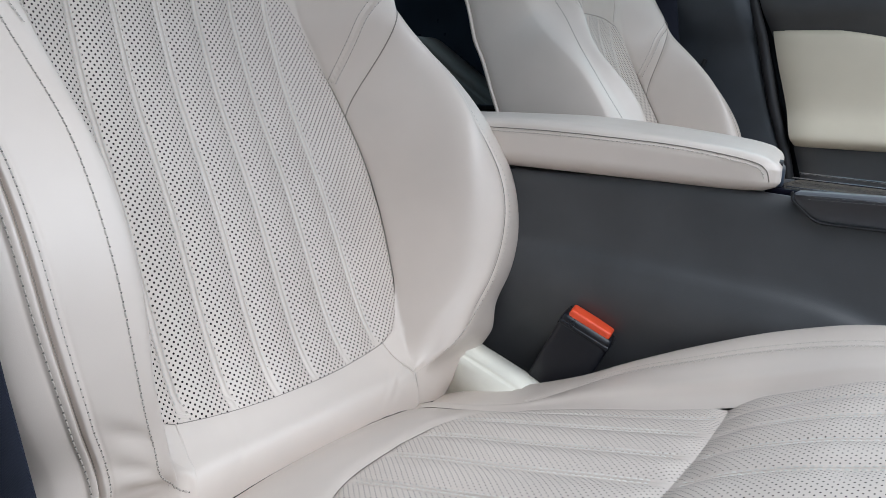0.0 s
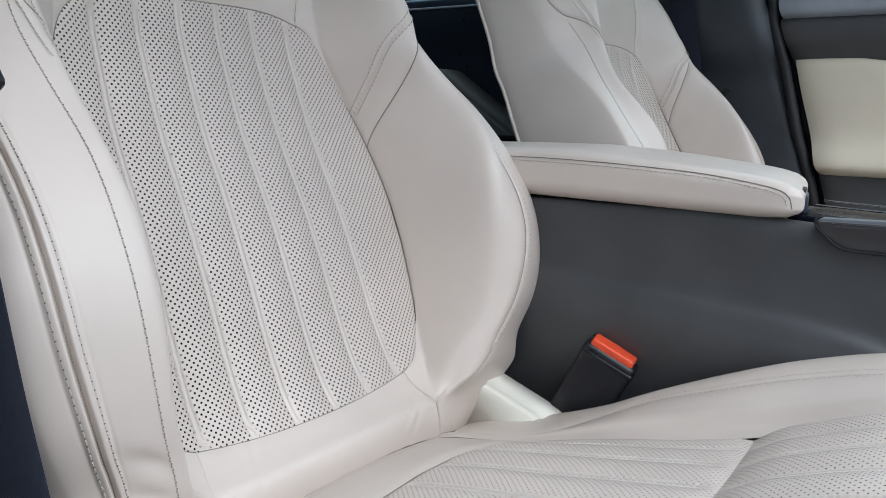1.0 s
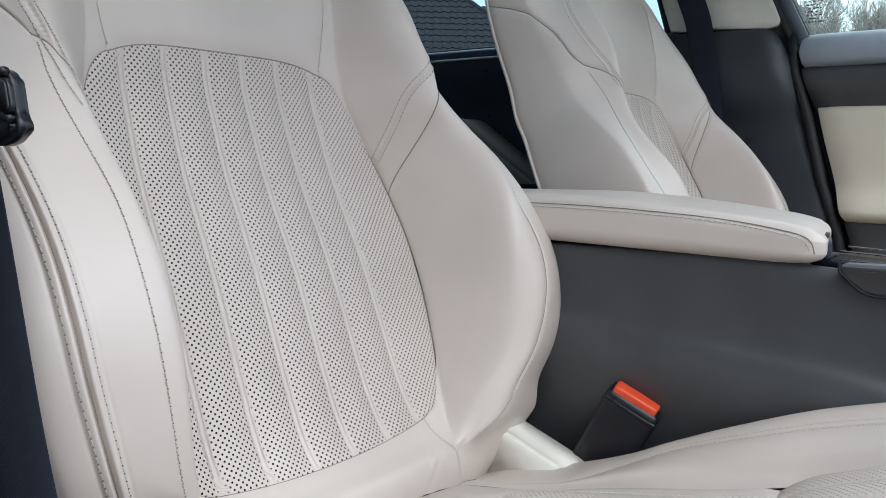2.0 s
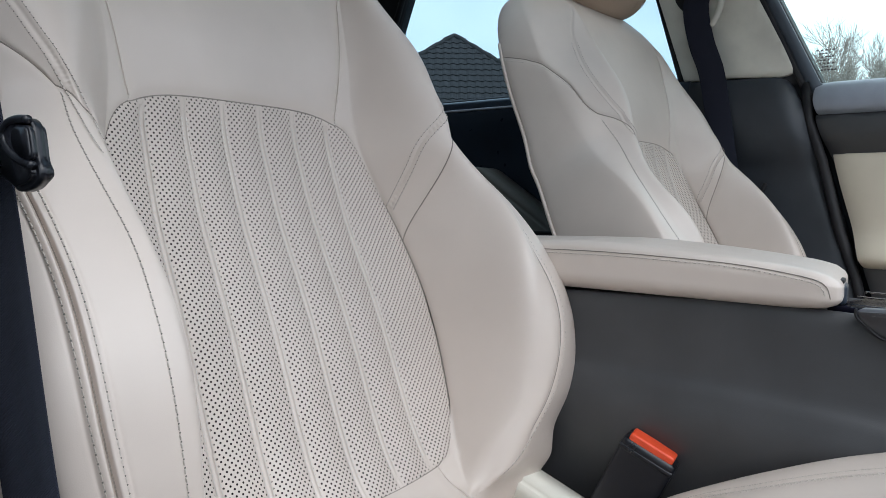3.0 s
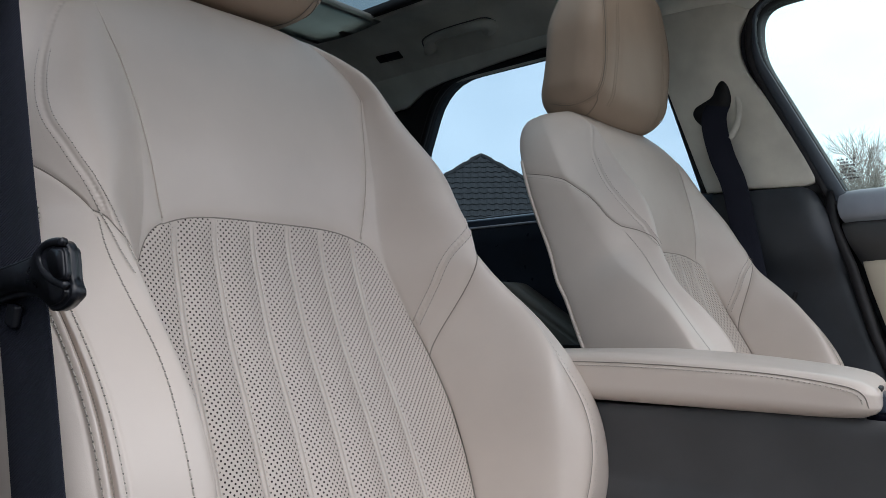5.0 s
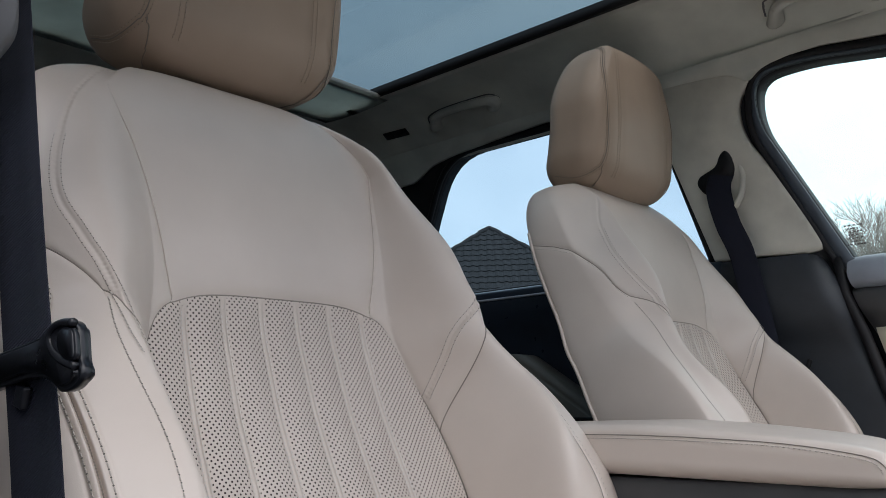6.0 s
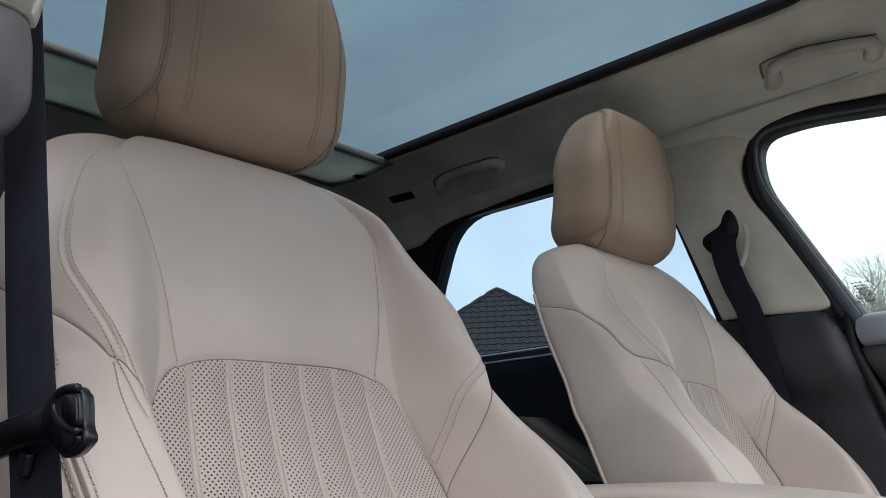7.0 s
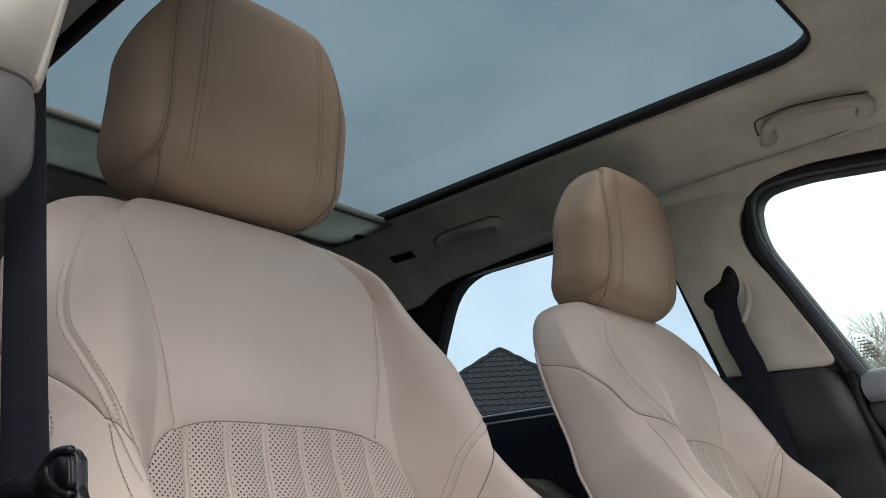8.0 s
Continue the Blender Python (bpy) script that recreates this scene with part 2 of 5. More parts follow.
def stitches(places, norms, gap=0.0046, length=0.0031, thick=0.0005, lift=0.0003, side=0.0):
    """Thread along a line on a surface: a bmesh of small bars that dip into the leather at both ends."""
    P, N = np.asarray(places, float), np.asarray(norms, float)
    T = np.gradient(P, axis=0)
    T /= np.linalg.norm(T, axis=1, keepdims=True) + 1e-12
    S = np.cross(N, T)
    P = P + S * side
    s = np.concatenate([[0], np.cumsum(np.linalg.norm(np.diff(P, axis=0), axis=1))])
    verts, faces = [], []
    for a in np.arange(gap * 0.5, s[-1] - length, gap):
        j = random.uniform(-0.0003, 0.0003)
        rows = []
        for f, w, h in ((0, 0.55, -0.6), (0.25, 1, 0.9), (0.75, 1, 0.9), (1, 0.55, -0.6)):
            q = [np.interp(a + j + f * length, s, X[:, i]) for X in (P, N, S) for i in range(3)]
            p, nn, ss = (np.array(q[i:i + 3]) for i in (0, 3, 6))
            rows.append([p + nn * (lift - thick * 0.4) - ss * thick * w, p + nn * (lift + thick * h), p + nn * (lift - thick * 0.4) + ss * thick * w])
        k = len(verts)
        verts += [v for r in rows for v in r]
        for i in range(3):
            for m in range(2):
                faces.append((k + 3 * i + m, k + 3 * i + m + 1, k + 3 * i + m + 4, k + 3 * i + m + 3))
    pricks = []
    for a in np.arange(gap * 0.5, s[-1] - length, gap):
        q = [np.interp(a - (gap - length) * 0.5, s, X[:, i]) for X in (P, N, S, T) for i in range(3)]
        p, nn, ss, tt = (np.array(q[i:i + 3]) for i in (0, 3, 6, 9))
        r = thick * 0.95
        pricks.append([p + nn * (lift + 0.0002) + ss * r * math.cos(k * math.pi / 3) + tt * r * math.sin(k * math.pi / 3) for k in range(6)])
    PRICKS.extend(pricks)
    return verts, faces


PRICKS = []


def prick_mesh(name):
    """The needle holes of all the stitches made since the last call."""
    me = bpy.data.meshes.new(name)
    me.from_pydata([tuple(v) for p in PRICKS for v in p], [], [tuple(range(6 * i, 6 * i + 6)) for i in range(len(PRICKS))])
    me.materials.append(M_PRICK)
    me.update()
    PRICKS.clear()
    return me


def thread_mesh(name, lines, mat):
    verts, faces = [], []
    for v, f in lines:
        k = len(verts)
        verts += [tuple(p) for p in v]
        faces += [tuple(i + k for i in q) for q in f]
    me = bpy.data.meshes.new(name)
    me.from_pydata(verts, [], faces)
    me.materials.append(mat)
    me.update()
    return me


def tube(points, radius, segs=8, closed=False, taper=None, squash=1.0):
    """A round bar along points."""
    bm = bmesh.new()
    pts = [Vector(p) for p in points]
    rings, up = [], None
    for i, p in enumerate(pts):
        a = pts[i - 1] if (i or closed) else p
        b = pts[(i + 1) % len(pts)] if (i < len(pts) - 1 or closed) else p
        d = (b - a).normalized()
        up = (up - d * up.dot(d)).normalized() if up is not None else d.orthogonal().normalized()
        s = d.cross(up)
        r = radius * (taper[i] if taper else 1)
        rings.append([bm.verts.new(p + (up * math.cos(k * 2 * math.pi / segs) + s * math.sin(k * 2 * math.pi / segs) * squash) * r) for k in range(segs)])
    pairs = list(zip(rings, rings[1:])) + ([(rings[-1], rings[0])] if closed else [])
    for a, b in pairs:
        for k in range(segs):
            bm.faces.new((a[k], a[(k + 1) % segs], b[(k + 1) % segs], b[k]))
    if not closed:
        bm.faces.new(rings[0][::-1])
        bm.faces.new(rings[-1])
    return bm


def ribbon(points, across, width, thick):
    """A flat strap along points; across: the direction of its width at each point."""
    bm = bmesh.new()
    pts = [Vector(p) for p in points]
    rings = []
    for i, p in enumerate(pts):
        d = (pts[min(i + 1, len(pts) - 1)] - pts[max(i - 1, 0)]).normalized()
        w = Vector(across[i] if isinstance(across, list) else across)
        w = (w - d * w.dot(d)).normalized()
        n = d.cross(w)
        h = width / 2
        prof = [(-h, 0), (-h * 0.96, thick / 2), (-h * 0.4, thick * 0.62), (h * 0.4, thick * 0.62), (h * 0.96, thick / 2), (h, 0), (h * 0.96, -thick / 2), (0, -thick * 0.6), (-h * 0.96, -thick / 2)]
        rings.append([bm.verts.new(p + w * a + n * b) for a, b in prof])
    for a, b in zip(rings, rings[1:]):
        for k in range(len(a)):
            bm.faces.new((a[k], a[(k + 1) % len(a)], b[(k + 1) % len(a)], b[k]))
    bm.faces.new(rings[0][::-1])
    bm.faces.new(rings[-1])
    return bm


def block(size, bevel=0.004, segs=3, m=None):
    bm = bmesh.new()
    bmesh.ops.create_cube(bm, size=1.0)
    bmesh.ops.scale(bm, vec=size, verts=bm.verts)
    bmesh.ops.bevel(bm, geom=bm.edges[:], offset=bevel, segments=segs, profile=0.6, affect="EDGES")
    if m is not None:
        bm.transform(m)
    return bm


def prism(outline, to3d, depth, bevel=0.003, segs=2):
    """A plate with this outline (pairs), its front set in place by to3d(a, b) and its back by depth (a vector)."""
    bm = bmesh.new()
    f = [bm.verts.new(to3d(a, b)) for a, b in outline]
    face = bm.faces.new(f)
    r = bmesh.ops.extrude_face_region(bm, geom=[face])
    bmesh.ops.translate(bm, vec=depth, verts=[v for v in r["geom"] if isinstance(v, bmesh.types.BMVert)])
    bmesh.ops.recalc_face_normals(bm, faces=bm.faces)
    if bevel:
        bmesh.ops.bevel(bm, geom=[e for e in bm.edges if len(e.link_faces) == 2 and e.calc_face_angle(0) > 0.6], offset=bevel, segments=segs, affect="EDGES", clamp_overlap=True)
    return bm


def rounded(points, radius, n=6):
    """A closed outline with its corners rounded; radius: one for all or one for each."""
    out = []
    P = [Vector(p) for p in points]
    for i, p in enumerate(P):
        a, b = (P[i - 1] - p), (P[(i + 1) % len(P)] - p)
        r = radius[i] if isinstance(radius, (list, tuple)) else radius
        k = min(r, a.length * 0.48, b.length * 0.48)
        s, e = p + a.normalized() * k, p + b.normalized() * k
        for j in range(n + 1):
            t = j / n
            out.append(tuple(s * (1 - t) ** 2 + p * 2 * t * (1 - t) + e * t * t))
    return out


def pierced(outer, holes, to3d, thick, step=None):
    """A sheet with openings, of real thickness. thick: a vector from its inner to its outer side. step: adds inner points, for curved sheets."""
    from mathutils.geometry import delaunay_2d_cdt
    verts, edges = [], []
    for loop in [outer] + holes:
        k = len(verts)
        verts += [Vector(p) for p in loop]
        edges += [(k + i, k + (i + 1) % len(loop)) for i in range(len(loop))]

    def inside(p, loop):
        hit = False
        for (x0, y0), (x1, y1) in zip(loop, loop[1:] + loop[:1]):
            if (y0 > p[1]) != (y1 > p[1]) and p[0] < (x1 - x0) * (p[1] - y0) / (y1 - y0) + x0:
                hit = not hit
        return hit

    if step:
        xs, ys = [p[0] for p in outer], [p[1] for p in outer]
        for a in np.arange(min(xs) + step, max(xs), step):
            for b in np.arange(min(ys) + step, max(ys), step):
                if inside((a, b), outer) and not any(inside((a, b), h) for h in holes):
                    verts.append(Vector((a, b)))
    v2, _, f2, *_ = delaunay_2d_cdt(verts, edges, [], 0, 1e-6)
    bm = bmesh.new()
    vs = [bm.verts.new(to3d(*p)) for p in v2]
    for f in f2:
        c = sum((v2[i] for i in f), Vector((0, 0))) / len(f)
        if inside(c, [tuple(p) for p in outer]) and not any(inside(c, h) for h in holes):
            bm.faces.new([vs[i] for i in f])
    bmesh.ops.delete(bm, geom=[v for v in bm.verts if not v.link_faces], context="VERTS")
    r = bmesh.ops.extrude_face_region(bm, geom=bm.faces[:])
    bmesh.ops.translate(bm, vec=thick, verts=[v for v in r["geom"] if isinstance(v, bmesh.types.BMVert)])
    bmesh.ops.recalc_face_normals(bm, faces=bm.faces)
    return bm


# ---- seats ----
LEAN = radians(22.7)
UP = np.array([-math.sin(LEAN), 0, math.cos(LEAN)])
OUT = np.array([math.cos(LEAN), 0, math.sin(LEAN)])
# along the backrest, from under the cushion to the top: stations, and the cross-section at each
STATIONS = [-0.16, -0.09, -0.045, -0.025, 0, 0.03, 0.08, 0.15, 0.25, 0.316, 0.345, 0.372, 0.43, 0.5, 0.55, 0.59, 0.62, 0.65, 0.69]
# middle of the front: up the backrest, and forward of its plane
HEIGHT = [-0.1242, -0.0655, -0.0358, -0.0243, -0.0014, 0.0271, 0.0901, 0.1711, 0.2695, 0.3253, 0.3489, 0.3769, 0.4316, 0.511, 0.5674, 0.6106, 0.6417, 0.6574, 0.6544]
DEPTH = [-0.0329, 0.007, 0.0121, 0.0032, -0.0061, -0.0118, -0.0128, -0.0123, -0.0174, -0.0146, -0.0126, -0.0063, 0.011, 0.0243, 0.0268, 0.018, 0.0035, -0.0236, -0.054]
# the insert's edge: how far it rises over the middle, and moves out
HOLLOW = [0.0009, 0.0007, 0.0008, 0.002, 0.0031, 0.0043, 0.005, 0.0057, 0.0066, 0.0078, 0.0083, 0.0086, 0.0063, 0.0016, -0.0016, -0.004, -0.0051, -0.006, -0.0075]
EDGE_SHIFT = [-0.0004, 0.0013, 0.0034, 0.005, 0.0071, 0.0089, 0.0122, 0.0155, 0.0103, 0.0006, 0.0021, 0.0048, 0.0052, 0.0063, 0.0074, 0.008, 0.0073, 0.0067, 0.0052]
# crest of the bolster
CREST_OUT = [0.158, 0.154, 0.151, 0.159, 0.1672, 0.1841, 0.1941, 0.2004, 0.2046, 0.1999, 0.2017, 0.1983, 0.1984, 0.1887, 0.1797, 0.1576, 0.1273, 0.0914, 0.0679]
CREST_FORE = [-0.0420, 0.0050, 0.0145, 0.0236, 0.0389, 0.0682, 0.1009, 0.1101, 0.0837, 0.0612, 0.0575, 0.0549, 0.0485, 0.0323, 0.0232, 0.0062, -0.0128, -0.0422, -0.0728]
# bolster's outer seam
SEAM_OUT = [0.174, 0.17, 0.166, 0.179, 0.1898, 0.2017, 0.2141, 0.2173, 0.2204, 0.2146, 0.2145, 0.223, 0.2341, 0.2201, 0.2049, 0.1787, 0.1486, 0.1123, 0.0904]
SEAM_FORE = [-0.0400, 0.0070, 0.024, 0.0416, 0.0586, 0.0808, 0.109, 0.1098, 0.0824, 0.0588, 0.0496, 0.041, 0.0303, 0.0158, 0.0121, 0.0023, -0.0136, -0.0393, -0.0655]
# widest place
WIDE_OUT = [0.1942, 0.2194, 0.2446, 0.2491, 0.2527, 0.266, 0.2816, 0.2806, 0.2712, 0.2596, 0.2515, 0.2522, 0.2534, 0.2483, 0.2361, 0.2121, 0.1792, 0.1429, 0.1126]
WIDE_FORE = [-0.0547, -0.001, 0.0288, 0.0369, 0.0435, 0.0623, 0.0832, 0.084, 0.0544, 0.0278, 0.0196, 0.0128, 0.0042, -0.0015, -0.0044, -0.0145, -0.0269, -0.0423, -0.0623]
# rear edge
REAR_OUT = [0.2117, 0.2498, 0.2715, 0.2718, 0.2709, 0.2758, 0.2799, 0.2829, 0.2788, 0.2709, 0.268, 0.265, 0.2598, 0.2529, 0.2351, 0.2081, 0.1774, 0.1361, 0.1041]
REAR_FORE = [-0.0917, -0.062, -0.0524, -0.0525, -0.0525, -0.0526, -0.053, -0.0559, -0.0596, -0.0627, -0.0656, -0.063, -0.0625, -0.0612, -0.0616, -0.065, -0.0627, -0.0609, -0.0647]
# how the bolster beside the console differs
INNER_SEAM_OUT = [-0.0107, -0.0048, 0.0006, 0.004, 0.0082, 0.0129, 0.0221, 0.0309, 0.0226, 0.0138, 0.011, 0.0074, -0.0054, -0.0177, -0.0231, -0.0239, -0.0231, -0.0218, -0.0197]
INNER_SEAM_FORE = [-0.0071, -0.0045, -0.001, 0.0016, 0.0035, 0.0035, 0.0033, -0.0031, -0.0051, -0.0005, 0.0022, 0.0058, 0.0147, 0.0143, 0.0132, 0.0115, 0.0097, 0.008, 0.0058]
INNER_WIDE_OUT = [0.0012, 0.0039, 0.006, 0.0075, 0.0092, 0.0103, 0.0108, 0.0095, 0.0047, 0.0034, 0.0029, 0.0022, -0.0003, -0.004, -0.0056, -0.0066, -0.0074, -0.0078, -0.0083]
INNER_WIDE_FORE = [-0.0058, -0.0016, 0.0013, 0.0036, 0.0057, 0.007, 0.0083, 0.0105, 0.0088, 0.0044, 0.003, 0.0021, 0.0009, -0.0016, -0.0041, -0.0056, -0.0067, -0.0074, -0.0081]
INNER_CREST_OUT = [-0.0083, -0.0043, -0.0006, 0.0014, 0.0041, 0.0075, 0.0134, 0.0172, 0.0213, 0.0044, 0.0017, -0.0013, -0.0083, -0.0152, -0.0192, -0.0192, -0.0179, -0.0165, -0.014]
INNER_CREST_FORE = [-0.0045, -0.0021, -0.0007, -0.0003, 0.0001, 0.0004, 0.0003, 0.0064, 0.0042, 0.0148, 0.0198, 0.0235, 0.0261, 0.0216, 0.0189, 0.0129, 0.0091, 0.0066, 0.0039]
BACK = np.column_stack([HEIGHT, DEPTH, HOLLOW, EDGE_SHIFT, CREST_OUT, CREST_FORE, SEAM_OUT, SEAM_FORE, WIDE_OUT, WIDE_FORE, REAR_OUT, REAR_FORE, INNER_SEAM_OUT, INNER_SEAM_FORE, INNER_WIDE_OUT, INNER_WIDE_FORE, INNER_CREST_OUT, INNER_CREST_FORE])
# half width of the insert and, above it, of the middle panel, with its rounded corners
EDGE = np.array([(-0.16, 0.150), (-0.09, 0.140), (-0.05, 0.133), (-0.025, 0.1270), (-0.012, 0.1222), (-0.004, 0.1205), (0.000, 0.120), (0.006, 0.134), (0.014, 0.144), (0.030, 0.154), (0.053, 0.163), (0.080, 0.167), (0.150, 0.168),
                 (0.250, 0.161), (0.305, 0.1525), (0.325, 0.1475), (0.340, 0.1415), (0.352, 0.134), (0.359, 0.127), (0.363, 0.1215), (0.3655, 0.1165), (0.370, 0.1150), (0.380, 0.1165), (0.430, 0.126), (0.500, 0.140), (0.550, 0.152), (0.590, 0.150), (0.620, 0.126), (0.650, 0.094), (0.690, 0.074)])
# half width of the hollow between the bolsters
WIDTH = np.array([(-0.16, 0.140), (-0.09, 0.137), (-0.045, 0.137), (0, 0.149), (0.03, 0.158), (0.08, 0.167), (0.15, 0.168), (0.25, 0.161), (0.305, 0.1535), (0.345, 0.1435), (0.372, 0.1365), (0.43, 0.136), (0.5, 0.143), (0.55, 0.152), (0.59, 0.150), (0.62, 0.1265), (0.65, 0.0945), (0.69, 0.0745)])
# which seat is being made: FLIP mirrors it, JOIN lifts the seam beside the console
FLIP, JOIN = 1, 0.0
KNOTS = np.array([0, 0.5, 0.85, 1.0, 1.7, 2.0, 2.3, 3.0, 3.35, 4.0])


def spline(xs, Y, x):
    """A natural cubic spline through the rows Y at xs."""
    xs, x = np.asarray(xs, float), np.asarray(x, float)
    n, h = len(xs), np.diff(xs)
    A, R = np.eye(n), np.zeros((n, Y.shape[1]))
    for i in range(1, n - 1):
        A[i, i - 1:i + 2] = h[i - 1], 2 * (h[i - 1] + h[i]), h[i]
        R[i] = 6 * ((Y[i + 1] - Y[i]) / h[i] - (Y[i] - Y[i - 1]) / h[i - 1])
    M = np.linalg.solve(A, R)
    i = np.clip(np.searchsorted(xs, x, side="right") - 1, 0, n - 2)
    hh, a, b = h[i][..., None], (xs[i + 1] - x)[..., None], (x - xs[i])[..., None]
    return M[i] * a**3 / (6 * hh) + M[i + 1] * b**3 / (6 * hh) + (Y[i] / hh - M[i] * hh / 6) * a + (Y[i + 1] / hh - M[i + 1] * hh / 6) * b


def width_at(tau):
    """Half width of the hollow between the bolsters."""
    tau = np.asarray(tau, float)
    return spline(WIDTH[:, 0], WIDTH[:, 1:], tau)[..., 0] + spline(STATIONS, BACK[:, 3:4], tau)[..., 0]


def edge_at(tau):
    """Half width of the insert and of the panels under and over it."""
    tau = np.asarray(tau, float)
    return np.minimum(hermite(EDGE[:, 0], EDGE[:, 1], tau) + spline(STATIONS, BACK[:, 3:4], tau)[..., 0], width_at(tau))


def along_rows(xs, Y, x, tight=1.0):
    """Smooth curves through Y[..., key, 2] at x[...], with the keys at xs."""
    h = np.diff(xs)
    d = np.diff(Y, axis=-2) / h[:, None]
    m = np.empty_like(Y)
    m[..., 0, :], m[..., -1, :] = d[..., 0, :], d[..., -1, :]
    mean = (d[..., :-1, :] * h[1:, None] + d[..., 1:, :] * h[:-1, None]) / (h[1:] + h[:-1])[:, None]
    least = 2.2 * np.minimum(np.abs(d[..., :-1, :]), np.abs(d[..., 1:, :]))
    least = np.where(d[..., :-1, :] * d[..., 1:, :] > 0, least, 0.0)
    calm = np.sign(mean) * np.minimum(np.abs(mean), np.maximum(least, np.abs(mean) * 0.25))
    m[..., 1:-1, :] = mean + (calm - mean) * tight
    i = np.clip(np.searchsorted(xs, x, side="right") - 1, 0, len(xs) - 2)
    t, hh = ((x - xs[i]) / h[i])[..., None], h[i][..., None]
    pick = lambda A, k: np.take_along_axis(A, k[..., None, None], -2)[..., 0, :]
    return ((2 * t**3 - 3 * t**2 + 1) * pick(Y, i) + (t**3 - 2 * t**2 + t) * hh * pick(m, i)
            + (-2 * t**3 + 3 * t**2) * pick(Y, i + 1) + (t**3 - t**2) * hh * pick(m, i + 1))


def back_at(s, tau):
    """Places on the backrest's hull. s: 0 middle, 1 insert's edge, 2 bolster's seam, 3 rear edge, 4 middle of the back, signed by the side."""
    s, tau = np.broadcast_arrays(np.asarray(s, float) * FLIP, np.asarray(tau, float))
    v, n0, da, _, cu, cn, uc, nc, w, ne, wr, nr, du, dn, dw, de, dcu, dcn = np.moveaxis(spline(STATIONS, BACK, tau), -1, 0)
    inner = s > 0
    uc, nc, w, ne, cu, cn = uc + du * inner, nc + dn * inner, w + dw * inner, ne + de * inner, cu + dcu * inner, cn + dcn * inner
    a, na = np.minimum(width_at(tau), cu - 0.012), n0 + da
    # the insert's seam runs over the smooth hull
    r, q = np.minimum(edge_at(tau) / a, 1), np.abs(s)
    q = np.where(q < 1, q * r, np.where(q < 2, r + (q - 1) * (2 - r), q))
    Y = np.stack([np.stack(p, -1) for p in (
        (0 * a, n0), (a * 0.5, n0 + da * 0.03), (a * 0.85, n0 + da * 0.45), (a, na), (cu, cn),
        (uc, nc), (w, ne), (wr, nr), (wr - 0.03, nr - 0.008), (0 * a, nr - 0.016))], -2)
    q = np.where((q < 1)[..., None], along_rows(KNOTS[:4], Y[..., :4, :], np.minimum(q, 1), 0.8), along_rows(KNOTS[3:], Y[..., 3:, :], np.maximum(q, 1), 0.8))
    return FLIP * np.sign(s)[..., None] * q[..., :1] * np.array([0, 1.0, 0]) + v[..., None] * UP + q[..., 1:] * OUT


def diag(s):  # lower edge of the shoulder panel
    return 0.2159 + (0.1231 + JOIN) * (np.clip(np.abs(s), 1, 2) - 1) ** 0.814


def shoulder(s):  # seam over the side of the backrest
    return hermite([2, 2.04, 2.08, 2.13, 2.23, 2.44, 2.63, 3.0], [0.378, 0.388, 0.402, 0.433, 0.466, 0.492, 0.504, 0.520] if JOIN else [0.339, 0.362, 0.376, 0.387, 0.401, 0.428, 0.450, 0.500], np.clip(np.abs(s), 2, 3))


def ins_low(s):
    return -0.010 * (1 - np.abs(s) ** 2.2)


def ins_top(s):
    return 0.3647 + 0.0132 * (1 - np.abs(s) ** 4.5)


def strip(s0, s1, lo, hi, cols, rows, ends=0.5):
    s = s0 + (s1 - s0) * spread(cols, ends)[None, :]
    f = spread(rows, ends)[:, None]
    return s + 0 * f, lo(s) * (1 - f) + hi(s) * f


def surface_line(fn, s, tau, side, sink=0.0):
    """A line on a hull, with its normals."""
    e = 1e-3
    p = fn(s, tau)
    n = np.cross(fn(s + e, tau) - fn(s - e, tau), fn(s, tau + e) - fn(s, tau - e))
    n /= np.linalg.norm(n, axis=-1, keepdims=True)
    return p - n * sink, n


PLEATS = [-0.1175, -0.0705, -0.0235, 0.0235, 0.0705, 0.1175]


def pleated(P, n, u, fan, depth=0.0030, fade=1.0):
    """Quilts an insert: raised channels between paired rows of stitching. Returns the places and where the holes are."""
    k = np.array(PLEATS)
    d = np.min(np.abs(u[..., None] / fan[..., None] - k), axis=-1)
    groove = np.exp(-(((d - 0.0027) / 0.0014) ** 2))
    puff = 1 - np.exp(-((d / 0.013) ** 2))
    lift = (depth * puff - 0.0016 * groove - depth * 0.6) * fade
    return P + n * lift[..., None], (d > 0.0042).astype(float)


def fan_at(tau):
    return 1.0 - 0.09 * np.clip(tau / 0.38, 0, 1)


def length_at(tau):
    """How far a place lies up the insert, along the leather."""
    t = np.linspace(-0.02, 0.40, 200)
    p = back_at(0 * t + 1e-6, t)
    return np.interp(tau, t, np.concatenate([[0], np.cumsum(np.linalg.norm(np.diff(p, axis=0), axis=1))]))


def rounded_box(size, radius, cuts=10):
    bm = bmesh.new()
    bmesh.ops.create_cube(bm, size=2.0)
    bmesh.ops.subdivide_edges(bm, edges=bm.edges[:], cuts=cuts, use_grid_fill=True)
    half = Vector(size) / 2
    for v in bm.verts:
        p = Vector((v.co.x * half.x, v.co.y * half.y, v.co.z * half.z))
        c = Vector([max(-(h - radius), min(h - radius, q)) for h, q in zip(half, p)])
        d = p - c
        v.co = c + d.normalized() * radius if d.length > 1e-9 else p
    return bm


